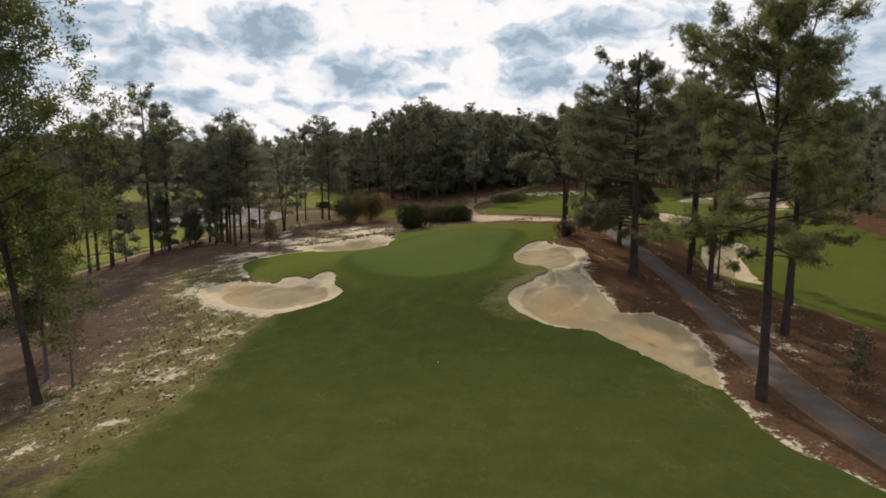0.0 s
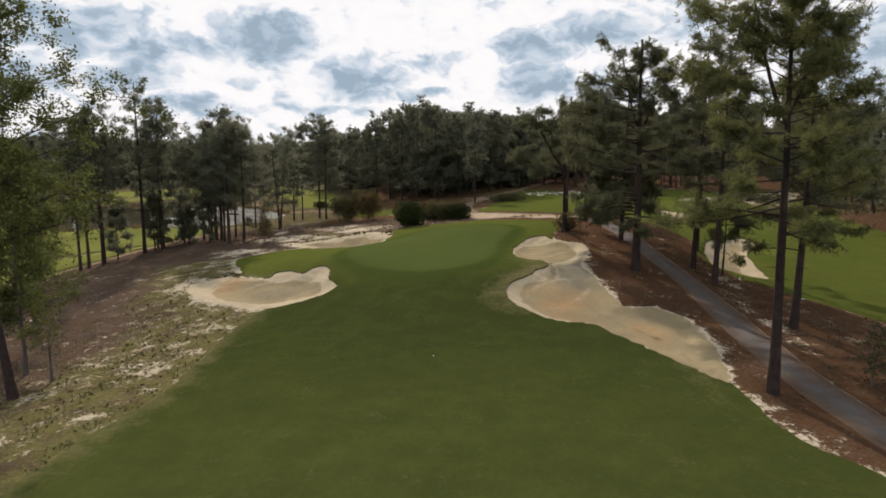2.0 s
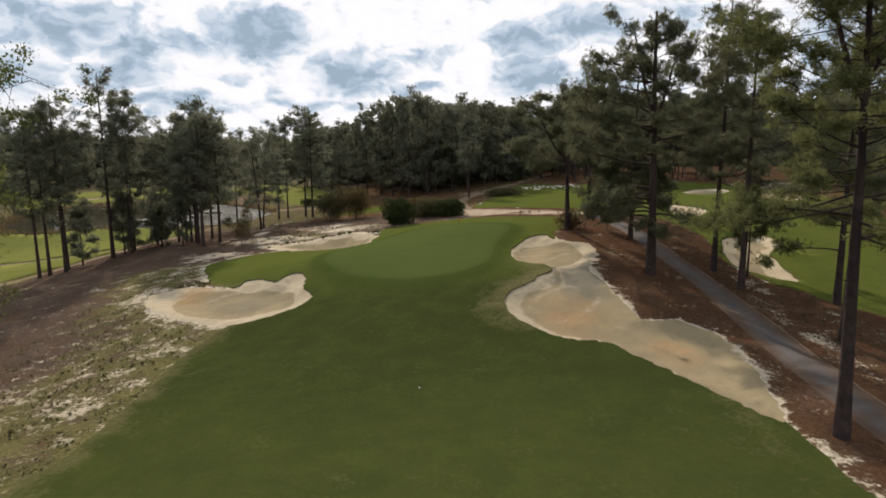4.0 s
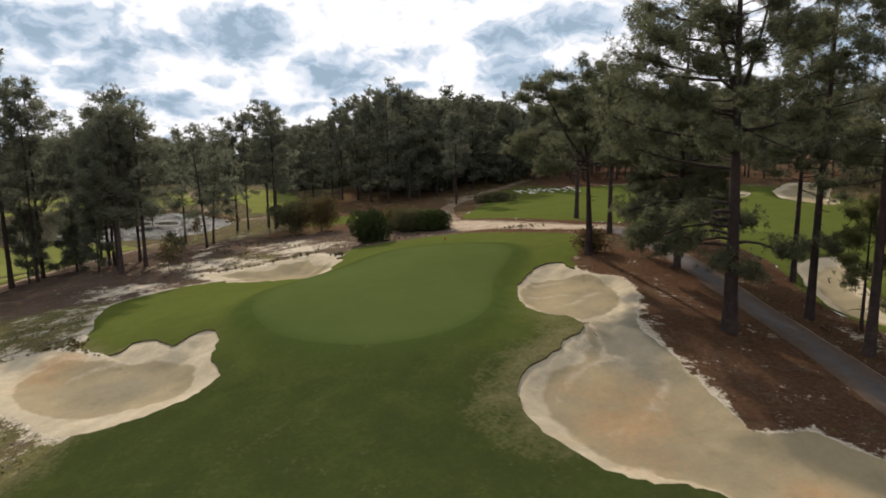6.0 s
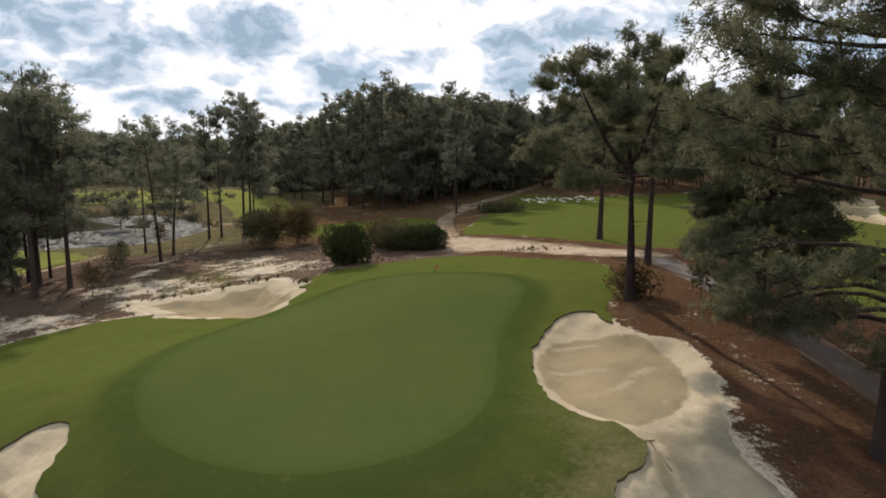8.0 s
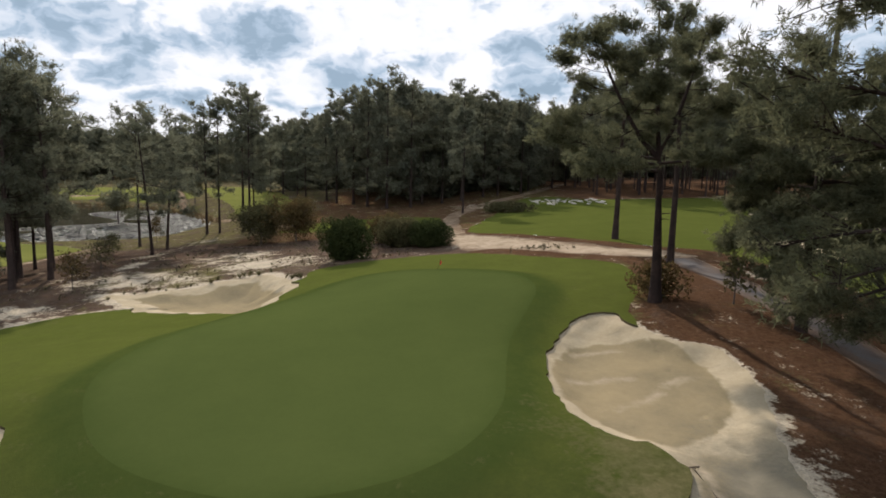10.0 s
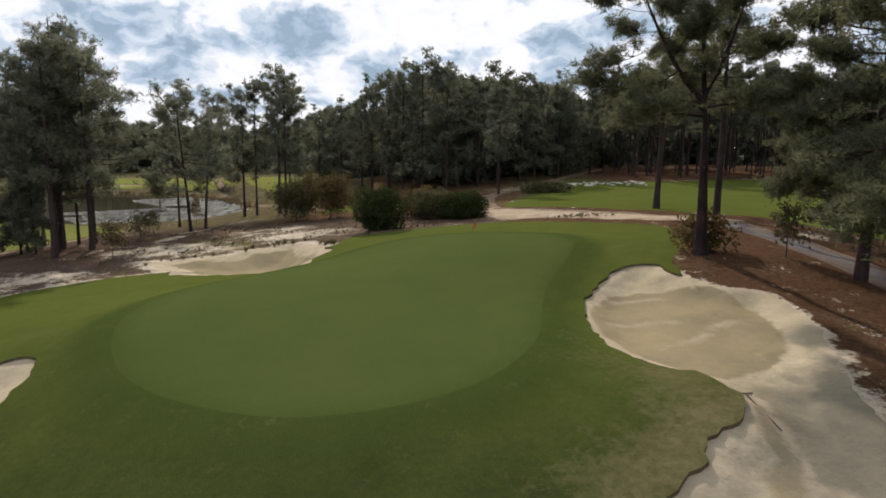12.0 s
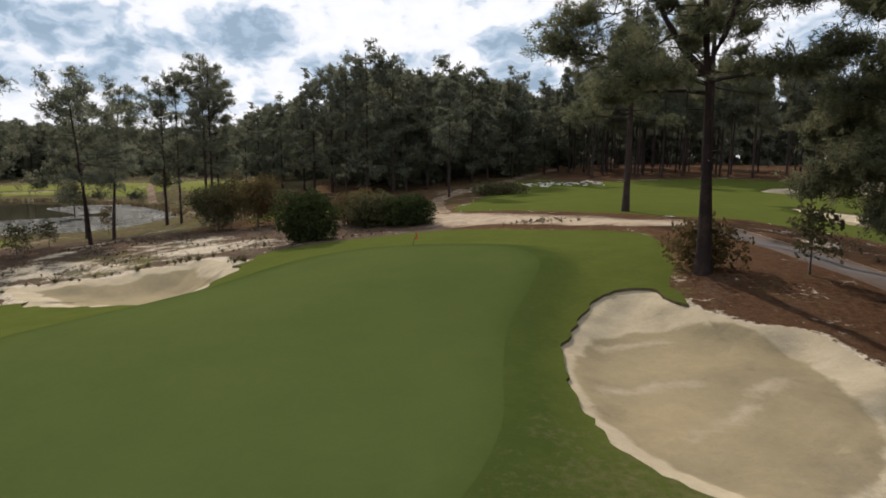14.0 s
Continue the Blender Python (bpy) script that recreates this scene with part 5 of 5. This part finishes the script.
tagged(new("pond_sedge", mesh_of("pond_sedge", Vs, Fs, M_REED)), "brown sedge along the pond's far shore", "reeds", kind="stuff")
pads = np.column_stack([r2.uniform(-74, -40, 30000), r2.uniform(126, 184, 30000)])
pads = pads[pads[:, 0] > -63 + 6 * np.sin(pads[:, 1] * 0.21) - 0.1 * (pads[:, 1] - 128)]
pads = pads[inside(pads, ZONES[ZI["pond"]][1])]
pads = pads[np.array([noise.noise(Vector((x * 0.13, y * 0.13, 8))) > -0.42 for x, y in pads])]
ang = np.linspace(0, 2 * np.pi, 7)[:-1]
rr = r2.uniform(0.10, 0.30, len(pads))
Vp = np.stack([np.column_stack([pads[:, 0] + rr * np.cos(a) * 1.3, pads[:, 1] + rr * np.sin(a), np.full(len(pads), POND_Z + 0.02)]) for a in ang], 1).reshape(-1, 3)
k6 = np.arange(len(pads))[:, None] * 6
tagged(new("lily_pads", mesh_of("lily_pads", Vp, np.concatenate([k6 + [0, 1, 2], k6 + [0, 2, 3], k6 + [0, 3, 4], k6 + [0, 4, 5]]), M_PAD)), "pale lily pads floating on the pond", "lily pads", kind="stuff")


# ---- small things ----
def stone(x, y, r, seed):
    bm = bmesh.new()
    bmesh.ops.create_icosphere(bm, subdivisions=2, radius=r)
    r_ = random.Random(seed)
    o = r_.uniform(0, 50)
    for v in bm.verts:
        v.co *= 1 + 0.3 * noise.noise(v.co * (1.4 / r) + Vector((o, 0, 0)))
        v.co.z *= 0.38
    me = bpy.data.meshes.new("stone")
    bm.to_mesh(me)
    bm.free()
    me.materials.append(M_STONE)
    ob = new("stone", me)
    ob.location = (x, y, ground_z(x, y) + 0.02)
    return tagged(ob, "pale weathered sandy stone in the grass", "stone", "pale stones on the far fairway")


rs = random.Random(4)
for i in range(60):
    stone(rs.uniform(19.5, 33), 149 + rs.uniform(0, 8) + rs.uniform(0, 6), rs.uniform(0.2, 0.55), i)


def marker_flag(x, y):
    """A short leaning stick with a limp cloth."""
    ob = new("marker_flag")
    ob.matrix_basis = pose(x, y, ground_z(x, y) + 0.27, 0, 16, 0)
    bm = bmesh.new()
    bmesh.ops.create_cone(bm, cap_ends=True, segments=8, radius1=0.014, radius2=0.010, depth=0.72, matrix=Matrix.Translation((0, 0, 0.36)))
    me = bpy.data.meshes.new("stick")
    bm.to_mesh(me)
    bm.free()
    me.materials.append(M_BARK)
    part("stick", me, ob)
    V, F = [], []
    for i in range(9):
        for j in range(7):
            u, v = i / 8, j / 6
            V.append((0.012 + 0.12 * u + 0.02 * math.sin(u * 9 + v * 2), 0.04 * math.sin(u * 7 + v), 0.71 - 0.30 * v - 0.16 * u ** 1.3))
    for i in range(8):
        for j in range(6):
            a = i * 7 + j
            F += [(a, a + 7, a + 1), (a + 7, a + 8, a + 1)]
    part("flag", mesh_of("flag", V, F, M_RED, True), ob, "limp red cloth flag")
    return tagged(ob, "short leaning stick with limp red flag on the green", "flag")


marker_flag(2.5, 81.7)


def bunker_rake(x, y, x2, y2, bed):
    """A rake lying in the sand: handle, head bar and tines."""
    def lie(px, py):
        return min(bed.data.vertices, key=lambda v: (v.co.x - px) ** 2 + (v.co.y - py) ** 2).co.z
    a, b = Vector((x, y, lie(x, y) + 0.03)), Vector((x2, y2, lie(x2, y2) + 0.08))
    ob = new("bunker_rake")
    d = (b - a).normalized()
    side = d.cross(Vector((0, 0, 1))).normalized()
    down = side.cross(d)
    ob.location = a

    def rod(p, q, r0, r1, name, m):
        part(name, mesh_of(name, *tube(np.array([p, (np.array(p) + np.array(q)) / 2, q]), np.array([r0, (r0 + r1) / 2, r1]), 8), m, True), ob)
    rod((0, 0, 0), tuple(b - a), 0.011, 0.012, "handle", M_BARK)
    c = b - a
    rod(tuple(c - side * 0.2), tuple(c + side * 0.2), 0.016, 0.016, "head_bar", M_BARK)
    for k in range(9):
        p = c + side * (-0.18 + 0.045 * k)
        rod(tuple(p), tuple(p + Vector((0, 0, -0.08))), 0.008, 0.005, "tine", M_BARK)
    return tagged(ob, "dark wooden bunker rake lying on the sand", "rake")


bunker_rake(10.0, 54.75, 9.74, 56.15, land["bunker_right"])
bm = bmesh.new()
bmesh.ops.create_icosphere(bm, subdivisions=2, radius=0.03)
me = bpy.data.meshes.new("golf_ball")
bm.to_mesh(me)
bm.free()
me.materials.append(M_WHITE)
ball = new("golf_ball", me)
ball.location = (-0.2, 37.4, ground_z(-0.2, 37.4) + 0.03)
tagged(ball, "white golf ball lying on the fairway", "golf ball")
